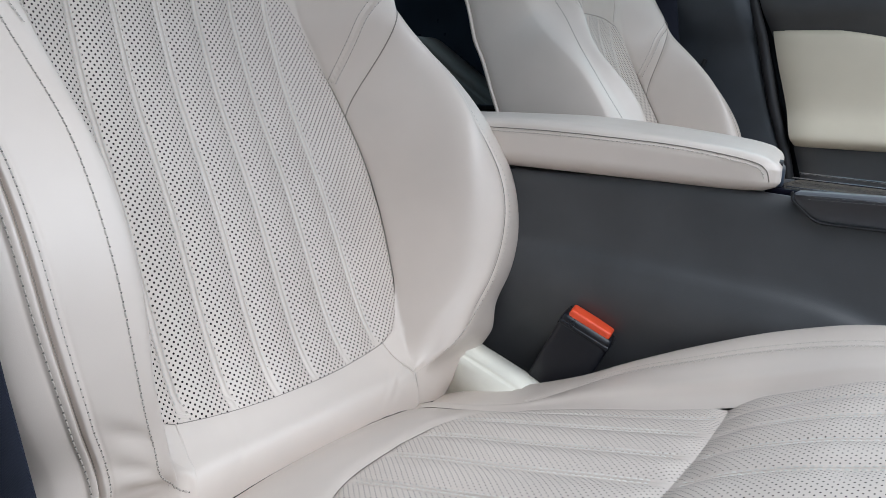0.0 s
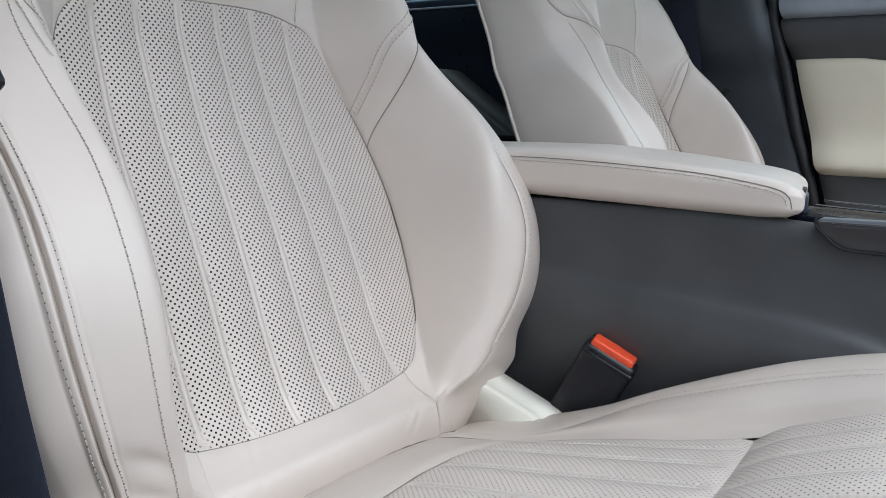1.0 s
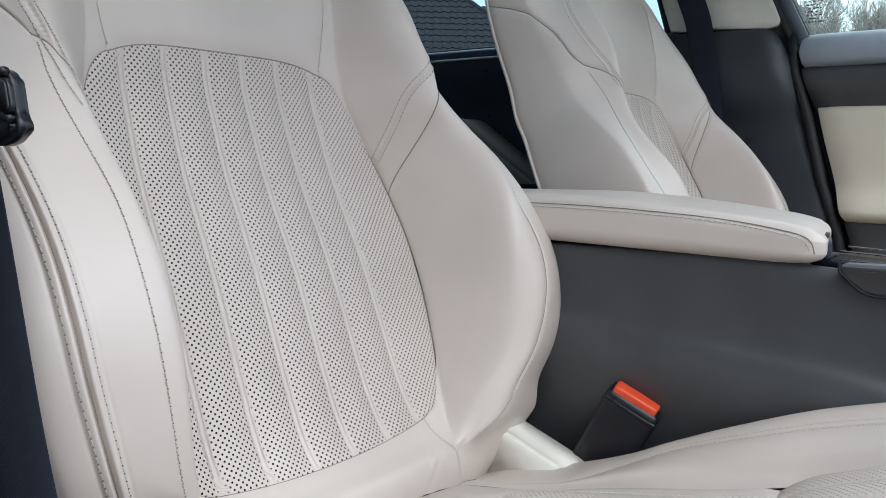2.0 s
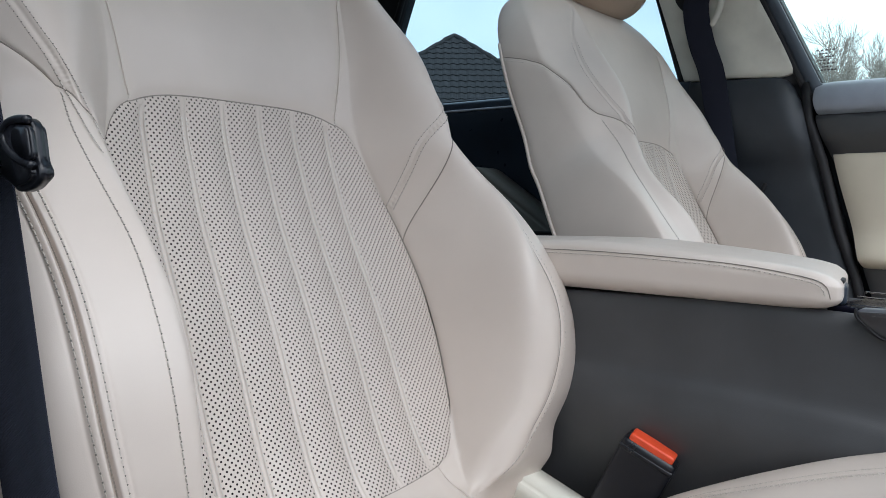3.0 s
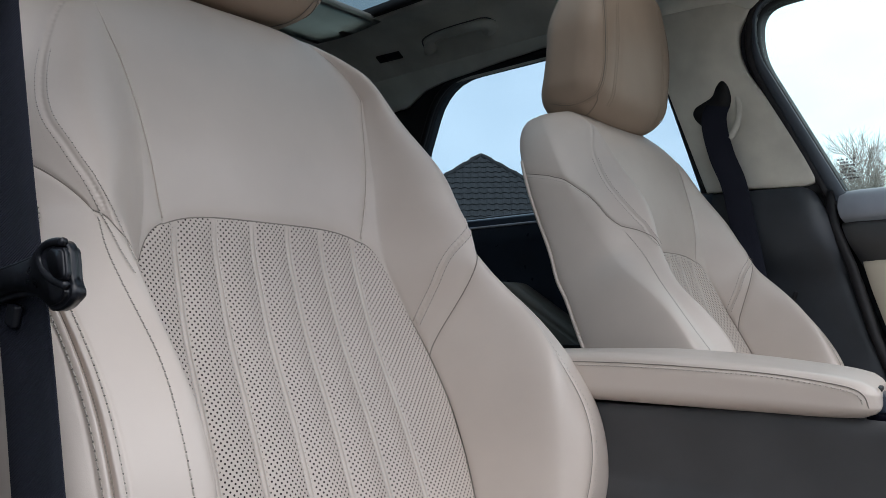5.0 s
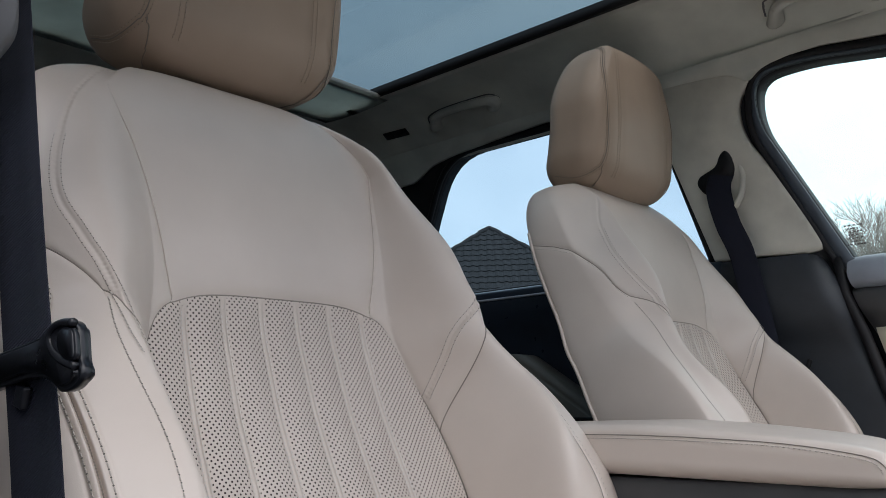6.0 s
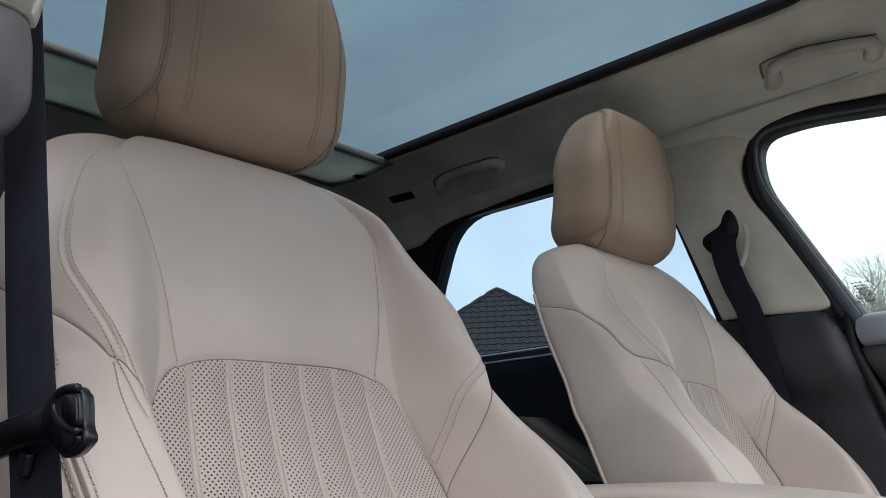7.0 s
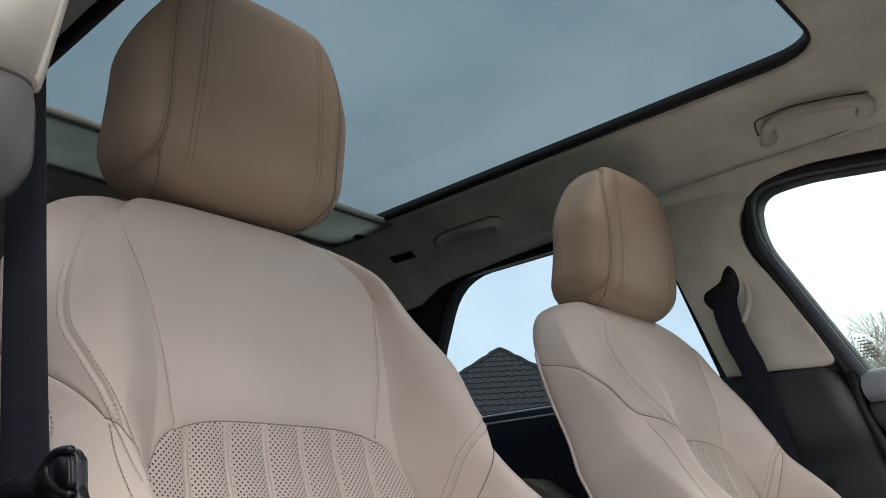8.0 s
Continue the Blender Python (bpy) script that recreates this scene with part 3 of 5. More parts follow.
def make_seat(label, at, outer, head):
    """A front seat whose outer (door) side lies towards outer * y."""
    seat = thing("car_seat", label, "car seat", "front seats", at=at)

    def add(name, mesh, tag=""):
        ob = new(name, mesh)
        ob.parent = seat
        if tag:
            ob["label"] = tag
        return ob

    # hidden core under all the leather
    s, tau = strip(-4, 4, lambda s: 0 * s - 0.16, lambda s: 0 * s + 0.69, 260, 140, 0)
    P = back_at(s, tau)
    add("core", grid_mesh("core", (P - normals(P) * 0.0105)[:112, 34:-34], M_CORE), "dark seam tape")
    bm = bmesh.new()
    bm.faces.new([bm.verts.new(p) for p in P[-1, :-1]])
    add("top_cap", from_bm("top_cap", bm, M_LEATHER))
    # middle column
    s, tau = strip(-1, 1, lambda s: 0 * s - 0.155, ins_low, 140, 40)
    P, _ = pinched(back_at(s, tau), "tlr", 0.0016, 0.005, False, np.clip((tau + 0.075) / 0.03, 0, 1))
    f = np.exp(-(((tau + 0.05) / 0.03) ** 2)) * 0.0025
    for cu, ct, cl, cd in ((0.112, 0.55, 0.05, 0.0016), (0.098, 0.75, 0.035, 0.0012), (-0.09, 0.3, 0.04, 0.0008)):
        line = P[..., 1] - cu - ct * (tau + 0.045)
        f = f - cd * np.exp(-((line / 0.004) ** 2)) * np.exp(-(((tau + 0.045) / cl) ** 2)) + 0.5 * cd * np.exp(-(((line - 0.010) / 0.007) ** 2)) * np.exp(-(((tau + 0.045) / cl) ** 2))
    f = f * (1 - np.abs(s) ** 3)
    add("lower_panel", grid_mesh("lower_panel", P + OUT * f[..., None], M_LEATHER))
    s, tau = strip(-1, 1, ins_low, ins_top, 300, 150, 0.25)
    P = back_at(s, tau)
    u = P[..., 1]
    P, n = pinched(P, "btlr", 0.0020, 0.005)
    P, holes = pleated(P, n, u, fan_at(tau), 0.0030, 1 - np.exp(-((np.minimum(tau - ins_low(s), ins_top(s) - tau) / 0.007) ** 2)))
    add("perforated_insert", grid_mesh("perforated_insert", P, M_HOLES, np.stack([u / fan_at(tau), length_at(tau)], -1), holes), "perforated quilted leather")
    s, tau = strip(-1, 1, ins_top, lambda s: 0 * s + 0.685, 60, 60)
    P, _ = pinched(back_at(s, tau), "blr", 0.0018, 0.006, False, np.clip((0.585 - tau) / 0.06, 0, 1))
    add("upper_panel", grid_mesh("upper_panel", P, M_LEATHER))
    for h in (-1, 1):
        flip = h < 0
        s, tau = strip(1, 2, lambda s: 0 * s - 0.047, diag, 36, 70)
        P, _ = pinched(back_at(h * s, tau), "tl" if h < 0 else "tlr", 0.0018, 0.006, flip, np.clip((tau + 0.040) / 0.05, 0, 1))
        add("bolster", grid_mesh("bolster", P, M_LEATHER, flip=flip))
        s, tau = strip(1, 2, lambda s: 0 * s - 0.155, lambda s: 0 * s - 0.045, 12, 20)
        P, _ = pinched(back_at(h * s, tau), "l", 0.0, 0.004, flip)
        add("lower_bolster", grid_mesh("lower_bolster", P, M_LEATHER, flip=flip))
        s, tau = strip(1, 2, diag, lambda s: 0 * s + 0.685, 110, 190)
        P, n = pinched(back_at(h * s, tau), "bl", 0.0018, 0.006, flip, np.clip((0.585 - tau) / 0.06, 0, 1))
        # loop seam pressed into the shoulder panel
        ls, lt = loop(np.linspace(0, 1, 160), h)
        lp = back_at(h * ls, lt)
        d = np.min(np.linalg.norm(P[:, :, None, :] - lp[None, None, ::2, :], axis=-1), axis=-1)
        firm = np.clip((tau - 0.30) / 0.06, 0.25, 1) if h < 0 else 1.0
        P = P - n * (firm * (0.0017 * np.exp(-((d / 0.0020) ** 2)) - 0.0012 * np.exp(-((d / 0.011) ** 2))))[..., None]
        add("shoulder_panel", grid_mesh("shoulder_panel", P, M_LEATHER, flip=flip))
        s, tau = strip(2, 3, lambda s: 0 * s - 0.155, shoulder, 170, 150)
        if h == outer:
            # columns gathered along the twin-ridged side seam
            c, f = np.linspace(0, 1, s.shape[1])[None, :], spread(150, 0.5)[:, None]
            for _ in range(4):
                m = airbag(tau)
                u0, u1 = np.arcsinh((2 - m) / 0.03), np.arcsinh((3 - m) / 0.03)
                s = m + 0.03 * np.sinh(u0 + (u1 - u0) * c)
                tau = -0.155 * (1 - f) + shoulder(s) * f
            m = airbag(tau)
        P, n = pinched(back_at(h * s, tau), "tr" if h < 0 else "tlr", 0.0018, 0.006, flip, np.clip((tau + 0.040) / 0.05, 0, 1))
        if h == outer:
            d = (s - m) * 0.21
            P = P - n * (0.0058 * np.exp(-((d / 0.0010) ** 2)) - 0.0034 * np.exp(-((d / 0.0050) ** 4)) + 0.0006 * np.exp(-(((np.abs(d) - 0.0064) / 0.0012) ** 2)))[..., None]
        if h == outer:  # soft folds low on the side
            for wv, ws, wd in ((0.012, 2.07, 0.0016), (-0.012, 2.09, 0.0024), (-0.034, 2.08, 0.0022)):
                line, near = tau - wv - 0.12 * (s - ws), np.exp(-(((s - ws) / 0.05) ** 2))
                P = P - n * (wd * near * (np.exp(-((line / 0.005) ** 2)) - 0.6 * np.exp(-(((line - 0.012) / 0.009) ** 2))))[..., None]
        add("side_panel", grid_mesh("side_panel", P, M_LEATHER, flip=flip))
        s, tau = strip(2, 3, shoulder, lambda s: 0 * s + 0.685, 150, 120)
        P, n = pinched(back_at(h * s, tau), "br", 0.0018, 0.006, flip, np.clip((0.55 - tau) / 0.06, 0, 1))
        d = np.min(np.linalg.norm(P[:, :, None, :] - lp[None, None, ::2, :], axis=-1), axis=-1)
        P = P - n * (0.0017 * np.exp(-((d / 0.0020) ** 2)) - 0.0012 * np.exp(-((d / 0.011) ** 2)))[..., None]
        add("shoulder_side", grid_mesh("shoulder_side", P, M_LEATHER, flip=flip))
        s, tau = strip(3, 4, lambda s: 0 * s - 0.155, lambda s: 0 * s + 0.575, 20, 50, 0.3)
        add("back_panel", grid_mesh("back_panel", back_at(h * s, tau), M_LEATHER, flip=flip))
        t = np.linspace(-0.14, 0.54, 60)
        p, n = surface_line(back_at, h * 3.0 + 0 * t, t, h)
        add("piping", from_bm("piping", tube(p + n * 0.000, 0.0028, 6), M_LEATHER))
    # dark lines where the panels meet
    def seam_line(s, tau, r=0.0007, sink=0.0016, mat=M_SEAM):
        p, _ = surface_line(back_at, s, tau, 1, sink)
        add("seam_line", from_bm("seam_line", tube(p, r, 5), mat))

    def tip_line(s):
        """Along the bolster's seam beside the console, from its top to the tip."""
        q = np.array([(s, float(diag(2.0))), (s, 0.25), (s, 0.15), (s, 0.08), (s - 0.01, 0.03), (s - 0.03, 0.0), (s - 0.08, -0.02), (s - 0.13, -0.04), (s - 0.22, -0.050), (s - 0.60, -0.0555)])
        q = hermite(np.linspace(0, 1, 10), q, np.linspace(0, 1, 140))
        return q[:, 0], q[:, 1]

    k = np.linspace(0, 1, 90)
    for h in (-1, 1):
        if h > 0:
            ss, st = tip_line(2.0)
            seam_line(ss, st)
        ss = 1 + k
        seam_line(h * ss, diag(ss))
        seam_line(h * (1 + 0 * k), 0.370 + 0.245 * k, 0.0009, 0.0012, M_LEATHER)
        seam_line(h * (1 + 0 * k), -0.085 + 0.085 * k, 0.0008, 0.0012, M_LEATHER)
        ss = 2 + k
        seam_line(h * ss, shoulder(ss))
        ls, lt = loop(k if h > 0 else 0.3 + 0.7 * k, h)
        seam_line(h * ls, lt, 0.0007, 0.0012)
        seam_line(h * (1 + 0 * k), 0.3655 * k, 0.0008, 0.0021)
    ss = 2 * k - 1
    seam_line(ss, ins_top(ss), 0.0008, 0.0021)
    seam_line(ss, ins_low(ss), 0.0008, 0.0021)
    t = np.linspace(-0.13, 0.37, 90)
    seam_line(outer * (airbag(t)), t, 0.0006, 0.0020)

    # threads
    dark, pale = [], []
    for h in (-1, 1):
        t = np.linspace(-0.050, float(diag(2.0)) - 0.01, 120)
        if h > 0:
            row, t = tip_line(2.045)
        elif JOIN:
            row = hermite([-0.06, 0.10, 0.185, 0.232, 0.314, 0.378], [2.10, 2.11, 2.11, 2.07, 1.99, 2.0], t)
        else:
            row = hermite([-0.06, -0.045, 0.0, 0.097, 0.133, 0.183, 0.234, 0.295, 0.33], [1.90, 1.98, 2.005, 2.0, 1.99, 1.965, 1.985, 2.005, 1.99], t)
            curl = hermite(np.linspace(0, 1, 4), np.array([(1.30, -0.070), (1.60, -0.065), (1.90, -0.056), (1.965, -0.0503)]), np.linspace(0, 1, 20))
            row, t = np.concatenate([curl[:, 0], row]), np.concatenate([curl[:, 1], t])
        p, n = surface_line(back_at, h * row, t, h, 0.0006 if h > 0 else -0.0001)
        dark.append(stitches(p, n, gap=0.0056, length=0.0040, thick=0.00072 if h < 0 else 0.0008))
        ls, lt = loop(np.linspace(0, 1, 200), h)
        sewn = lt < (0.505 if h < 0 else 0.42)
        p, n = surface_line(back_at, (h * ls)[sewn], lt[sewn], h, -0.0006)
        for k in (-0.0045, 0.0045):
            dark.append(stitches(p, n, side=k, gap=0.005, length=0.0032, thick=0.00062 if h < 0 else 0.00078))
        ss = np.linspace(2.02, 3, 60)
        p, n = surface_line(back_at, h * ss, shoulder(ss) - 0.006, h, 0.0008)
        if h != outer:
            dark.append(stitches(p, n, gap=0.005, thick=0.0004))
        if h == outer:
            t = np.linspace(-0.13, 0.37, 140)
            p, n = surface_line(back_at, h * (airbag(t)), t, h, -0.0012)
            for k in (-0.0062, 0.0062):
                dark.append(stitches(p + n * 0.0002, n, side=k, gap=0.0056, length=0.0042, thick=0.00075))
    kept = list(PRICKS)
    for k in PLEATS:
        t = np.linspace(0.012, 0.362, 140)
        a = edge_at(t)
        for o in (-0.0027, 0.0027):
            u = (k + o) * fan_at(t)
            good = np.abs(u) < a - 0.004
            p = back_at(np.clip(u / a, -0.99, 0.99), t)
            # the row follows the quilted sheet: straight across at u
            p[:, 1] = u
            n = np.tile(OUT, (len(t), 1))
            if good.sum() > 5:
                pale.append(stitches((p - n * 0.0020)[good], n[good], gap=0.0046, length=0.0034, thick=0.00055))
    PRICKS[:] = kept
    tagged(add("stitching", thread_mesh("stitching", dark, M_THREAD), "cream thread"), kind="stuff")
    tagged(add("pricked_seam", prick_mesh("pricked_seam")), kind="stuff")
    tagged(add("quilt_stitching", thread_mesh("quilt_stitching", pale, M_PALE_THREAD), "pale thread"), kind="stuff")

    # cushion
    add_cushion(add, outer)

    # headrest on its posts
    D, W, H, lean = 0.1115, 0.2955, 0.2394, 0.0161
    bm = rounded_box((D, W, H), 0.0372, 26)
    for v in bm.verts:
        up, low = max(0.0, 2 * v.co.z / H) ** 1.6, max(0.0, -2 * v.co.z / H) ** 1.6
        f = v.co.x / D + 0.5
        v.co.x += f * (0.0026 * up - 0.0193 * low) + (1 - f) * (0.0314 * up - 0.0271 * low) + 0.010 * f * (1 - (2 * v.co.y / W) ** 2)
        v.co.y *= 1 - 0.38 * up + 0.002 * low
        v.co.z -= 0.030 * low * (1 - min(1.0, abs(2 * v.co.y / W)) ** 3)
    place = Matrix.Translation((head[0], 0, head[1])) @ Matrix.Rotation(-lean, 4, "Y")
    bm.transform(place)
    bm.normal_update()
    tree = BVHTree.FromBMesh(bm)
    lines, grooves, cords = [], [], []
    seams = (([(0.02, 0.082, 0.118), (0.045, 0.095, 0.098), (0.053, 0.112, 0.064), (0.059, 0.118, -0.009), (0.055, 0.116, -0.058), (0.043, 0.117, -0.097), (0.026, 0.118, -0.112), (-0.012, 0.122, -0.119), (-0.045, 0.132, -0.114)], (-0.0036, 0.0036)),
             ([(0.058, 0.075, 0.10), (0.061, 0.080, 0.06), (0.061, 0.084, -0.034), (0.056, 0.085, -0.066), (0.049, 0.085, -0.094), (0.020, 0.080, -0.118)], (-0.0032, 0.0032)),
             ([(0.033, 0.114, -0.108), (0.010, 0.100, -0.120), (-0.020, 0.085, -0.120)], ()))
    for h in (-1, 1):
        for keys, rows in seams:
            keys = np.array(keys) * (1, h, 1)
            want = hermite(np.linspace(0, 1, len(keys)), keys, np.linspace(0, 1, 90))
            hits = [tree.find_nearest(place @ Vector(p))[:2] for p in want]
            p, n = np.array([q[0] for q in hits]), np.array([q[1] for q in hits])
            n = np.array([n[max(0, i - 4):i + 5].mean(0) for i in range(len(n))])
            grooves.append(p)
            cords.append(len(rows) != 2 or rows[1] > 0.0034)
            for k in rows:
                lines.append(stitches(p, n / np.linalg.norm(n, axis=1, keepdims=True), side=k, gap=0.0052, length=0.003, thick=0.00055, lift=0.0001))
    for v in bm.verts:
        c = np.array(v.co)
        d = min(np.min(np.linalg.norm(g - c, axis=1)) for g in grooves)
        v.co -= v.normal * 0.0020 * math.exp(-((d / 0.0045) ** 2))
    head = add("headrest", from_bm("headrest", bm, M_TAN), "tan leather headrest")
    seam = tagged(new("headrest_seam", thread_mesh("headrest_seam", lines, M_TAN_THREAD)), kind="stuff")
    seam.parent = head
    pr = tagged(new("headrest_pricked_seam", prick_mesh("headrest_pricked_seam")), kind="stuff")
    pr.parent = head
    for g in [g for g, two in zip(grooves, cords) if two]:
        cord = new("seam_line", from_bm("seam_line", tube(g, 0.0006, 5), M_SEAM))
        cord.parent = head
    for h in (-1, 1):
        # dark colour on the posts stands for the shade under the headrest
        add("headrest_post", from_bm("headrest_post", tube([(-0.285, h * 0.06, 0.53), (-0.272, h * 0.06, 0.66)], 0.006, 10), M_CLASP), "post coloured dark for the shade under the headrest")
        ring = tube([(-0.279, h * 0.06, 0.556), (-0.276, h * 0.06, 0.582)], 0.015, 14)
        add("post_collar", from_bm("post_collar", ring, M_TRIM))
    return seat


def airbag(t):
    low = np.clip(-t / 0.09, 0, 1)
    return 2.171 + 0.075 * np.clip((t - 0.10) / 0.22, 0, 1) ** 1.6 + 0.05 * low * low * (3 - 2 * low)


def loop(t, h):
    """The stitched line that loops over the shoulder panel, from the insert's edge to the top."""
    k = np.linspace(0, 1, 10)
    if h > 0:
        s, v = [1.02, 1.25, 1.47, 1.80, 1.90, 1.93, 1.955, 1.94, 1.88, 1.60], [0.257, 0.292, 0.327, 0.357, 0.390, 0.426, 0.461, 0.500, 0.540, 0.590]
    elif JOIN:
        s, v = [1.70, 1.80, 1.86, 1.90, 1.93, 1.955, 1.95, 1.92, 1.80, 1.58], [0.330, 0.352, 0.378, 0.405, 0.426, 0.455, 0.485, 0.522, 0.555, 0.578]
    else:
        s, v = [1.70, 1.81, 1.86, 1.90, 1.915, 1.945, 1.955, 1.94, 1.87, 1.75], [0.255, 0.285, 0.335, 0.374, 0.403, 0.432, 0.462, 0.497, 0.545, 0.600]
    return hermite(k, np.array(s), t), hermite(k, np.array(v), t)


CT = radians(14.6)
CF, CU = np.array([math.cos(CT), 0, math.sin(CT)]), np.array([-math.sin(CT), 0, math.cos(CT)])
CO = np.array([0.030, 0.0, -0.062])
# along the cushion: forward, middle's height, insert's edge (out, height), seam (out, height), top of the bolster (out, height)
SEATPAN = np.array([
    (-0.06, -0.030, 0.120, -0.032, 0.150, -0.040, 0.212, -0.046),
    (-0.03, -0.008, 0.126, -0.012, 0.160, -0.016, 0.224, -0.020),
    (0.00, 0.003, 0.131, -0.004, 0.166, -0.010, 0.232, -0.014),
    (0.06, 0.009, 0.138, -0.007, 0.166, -0.013, 0.238, -0.013),
    (0.11, 0.010, 0.143, -0.011, 0.180, -0.012, 0.243, -0.009),
    (0.14, 0.009, 0.149, -0.012, 0.206, -0.008, 0.246, -0.005),
    (0.18, 0.006, 0.153, -0.012, 0.219, 0.001, 0.248, 0.004),
    (0.26, 0.001, 0.155, -0.013, 0.214, 0.014, 0.249, 0.019),
    (0.34, -0.003, 0.155, -0.009, 0.212, 0.022, 0.249, 0.029),
    (0.42, 0.004, 0.154, 0.001, 0.208, 0.022, 0.249, 0.028),
    (0.48, 0.000, 0.153, -0.002, 0.204, 0.010, 0.247, 0.012),
    (0.53, -0.030, 0.150, -0.030, 0.196, -0.028, 0.240, -0.026),
    (0.56, -0.080, 0.146, -0.080, 0.188, -0.078, 0.232, -0.076),
])
CK = np.array([0, 0.5, 0.85, 1.0, 1.5, 2.0, 2.3, 2.55, 3.0])


def pan_at(s, tau):
    s, tau = np.broadcast_arrays(np.asarray(s, float), np.asarray(tau, float))
    n0, a, na, uc, nc, w, ne = np.moveaxis(hermite(SEATPAN[:, 0], SEATPAN[:, 1:], tau), -1, 0)
    Y = np.stack([np.stack(p, -1) for p in ((0 * a, n0), (a * 0.5, n0 * 0.8 + na * 0.2), (a * 0.85, n0 * 0.25 + na * 0.75), (a, na),
        ((a + uc) / 2, (na + nc) / 2 + 0.002), (uc, nc), (w - 0.006, ne), (w + 0.016, ne - 0.022), (w + 0.018, ne * 0.3 - 0.13))], -2)
    q = along_rows(CK, Y, np.abs(s))
    return CO + np.sign(s)[..., None] * q[..., :1] * np.array([0, 1.0, 0]) + tau[..., None] * CF + q[..., 1:] * CU


def pan_back(s):  # rear edge of the cushion's insert
    return 0.088 + 0.034 * np.abs(s) ** 4


def pan_split(s):  # seam between the insert and the thigh panel
    return 0.322 - 0.016 * s ** 2


def add_cushion(add, outer):
    s, tau = strip(-2.98, 2.98, lambda s: 0 * s - 0.05, lambda s: 0 * s + 0.555, 240, 120, 0)
    P = pan_at(s, tau)
    add("cushion_core", grid_mesh("cushion_core", P - normals(P, True) * 0.010, M_CORE, flip=True), "dark seam tape")
    s, tau = strip(-1, 1, lambda s: 0 * s - 0.055, pan_back, 50, 20)
    P, _ = pinched(pan_at(s, tau), "tlr", 0.003, 0.006, True)
    add("cushion_rear_panel", grid_mesh("cushion_rear_panel", P, M_LEATHER, flip=True))
    for name, lo, hi, raise_ in (("cushion_insert", pan_back, pan_split, 0.0), ("thigh_insert", pan_split, lambda s: 0 * s + 0.525, 0.008)):
        s, tau = strip(-1, 1, lo, hi, 300, 90, 0.25)
        P = pan_at(s, tau)
        u = P[..., 1]
        near = tau - lo(s)
        P, n = pinched(P, "btlr", 0.0035, 0.006, True)
        P = P + n * (raise_ * (1 - np.exp(-((near / 0.022) ** 2))))[..., None]
        P, holes = pleated(P, n, u, np.ones_like(u), 0.0034, 1 - np.exp(-((np.minimum(near, hi(s) - tau) / 0.009) ** 2)))
        add(name, grid_mesh(name, P, M_FINE_HOLES, np.stack([u, tau], -1), holes, True), "perforated quilted leather")
    for h in (-1, 1):
        flip = h > 0
        s, tau = strip(1, 2, lambda s: 0 * s - 0.055, lambda s: 0 * s + 0.55, 24, 70, 0.3)
        P, _ = pinched(pan_at(h * s, tau), "lr", 0.0016, 0.006, flip)
        add("cushion_bolster", grid_mesh("cushion_bolster", P, M_LEATHER, flip=flip))
        s, tau = strip(2, 3, lambda s: 0 * s - 0.055, lambda s: 0 * s + 0.55, 30, 60, 0.3)
        P, _ = pinched(pan_at(h * s, tau), "l", 0.0016, 0.006, flip)
        add("cushion_side", grid_mesh("cushion_side", P, M_LEATHER, flip=flip))
    dark, pale = [], []
    for h in (-1, 1):
        t = np.linspace(0.10, 0.52, 120)
        p, n = surface_line(pan_at, h * (2.0 + 0 * t), t, h, 0.0)
        n = -n if n[0][2] < 0 else n
        p = p - n * 0.0010
        add("cushion_seam", from_bm("cushion_seam", tube(p - n * 0.0014, 0.0006, 5), M_SEAM))
        for k in (-0.0045, 0.0045):
            dark.append(stitches(p, n, side=k, gap=0.005, thick=0.0005))
    kept = list(PRICKS)
    for k in PLEATS:
        for lo, hi, up in ((0.100, 0.312, 0.0), (0.326, 0.52, 0.0075)):
            t = np.linspace(lo, hi, 80)
            aa = hermite(SEATPAN[:, 0], SEATPAN[:, 2], t)
            p = pan_at(k / aa, t) + (-0.0018 + up * (1 - np.exp(-(((t - lo) / 0.022) ** 2))))[:, None] * CU
            p[:, 1] = k
            for o in (-0.0027, 0.0027):
                pale.append(stitches(p + np.array([0, o, 0]), np.tile(CU, (80, 1)), gap=0.0046, length=0.0034, thick=0.00055))
    PRICKS[:] = kept
    tagged(add("cushion_stitching", thread_mesh("cushion_stitching", dark, M_THREAD), "cream thread"), kind="stuff")
    tagged(add("cushion_pricked_seam", prick_mesh("cushion_pricked_seam")), kind="stuff")
    tagged(add("cushion_quilt_stitching", thread_mesh("cushion_quilt_stitching", pale, M_PALE_THREAD), "pale thread"), kind="stuff")
    # black tube drawn as the shade where the cushion meets the backrest
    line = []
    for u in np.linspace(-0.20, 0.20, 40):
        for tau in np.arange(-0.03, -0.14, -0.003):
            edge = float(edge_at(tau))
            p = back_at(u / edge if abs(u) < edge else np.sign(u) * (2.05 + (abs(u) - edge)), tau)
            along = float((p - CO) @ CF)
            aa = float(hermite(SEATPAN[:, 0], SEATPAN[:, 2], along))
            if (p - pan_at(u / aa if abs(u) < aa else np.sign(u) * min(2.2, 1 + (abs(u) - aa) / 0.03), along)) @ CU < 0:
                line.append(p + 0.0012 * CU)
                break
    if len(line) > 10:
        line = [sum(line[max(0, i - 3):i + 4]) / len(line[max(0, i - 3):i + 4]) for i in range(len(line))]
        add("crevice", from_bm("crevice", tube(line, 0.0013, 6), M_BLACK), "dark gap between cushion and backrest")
    # plastic base under the cushion
    bm = block((0.50, 0.44, 0.12), 0.02, 3, Matrix.Translation((0.24, 0, -0.20)))
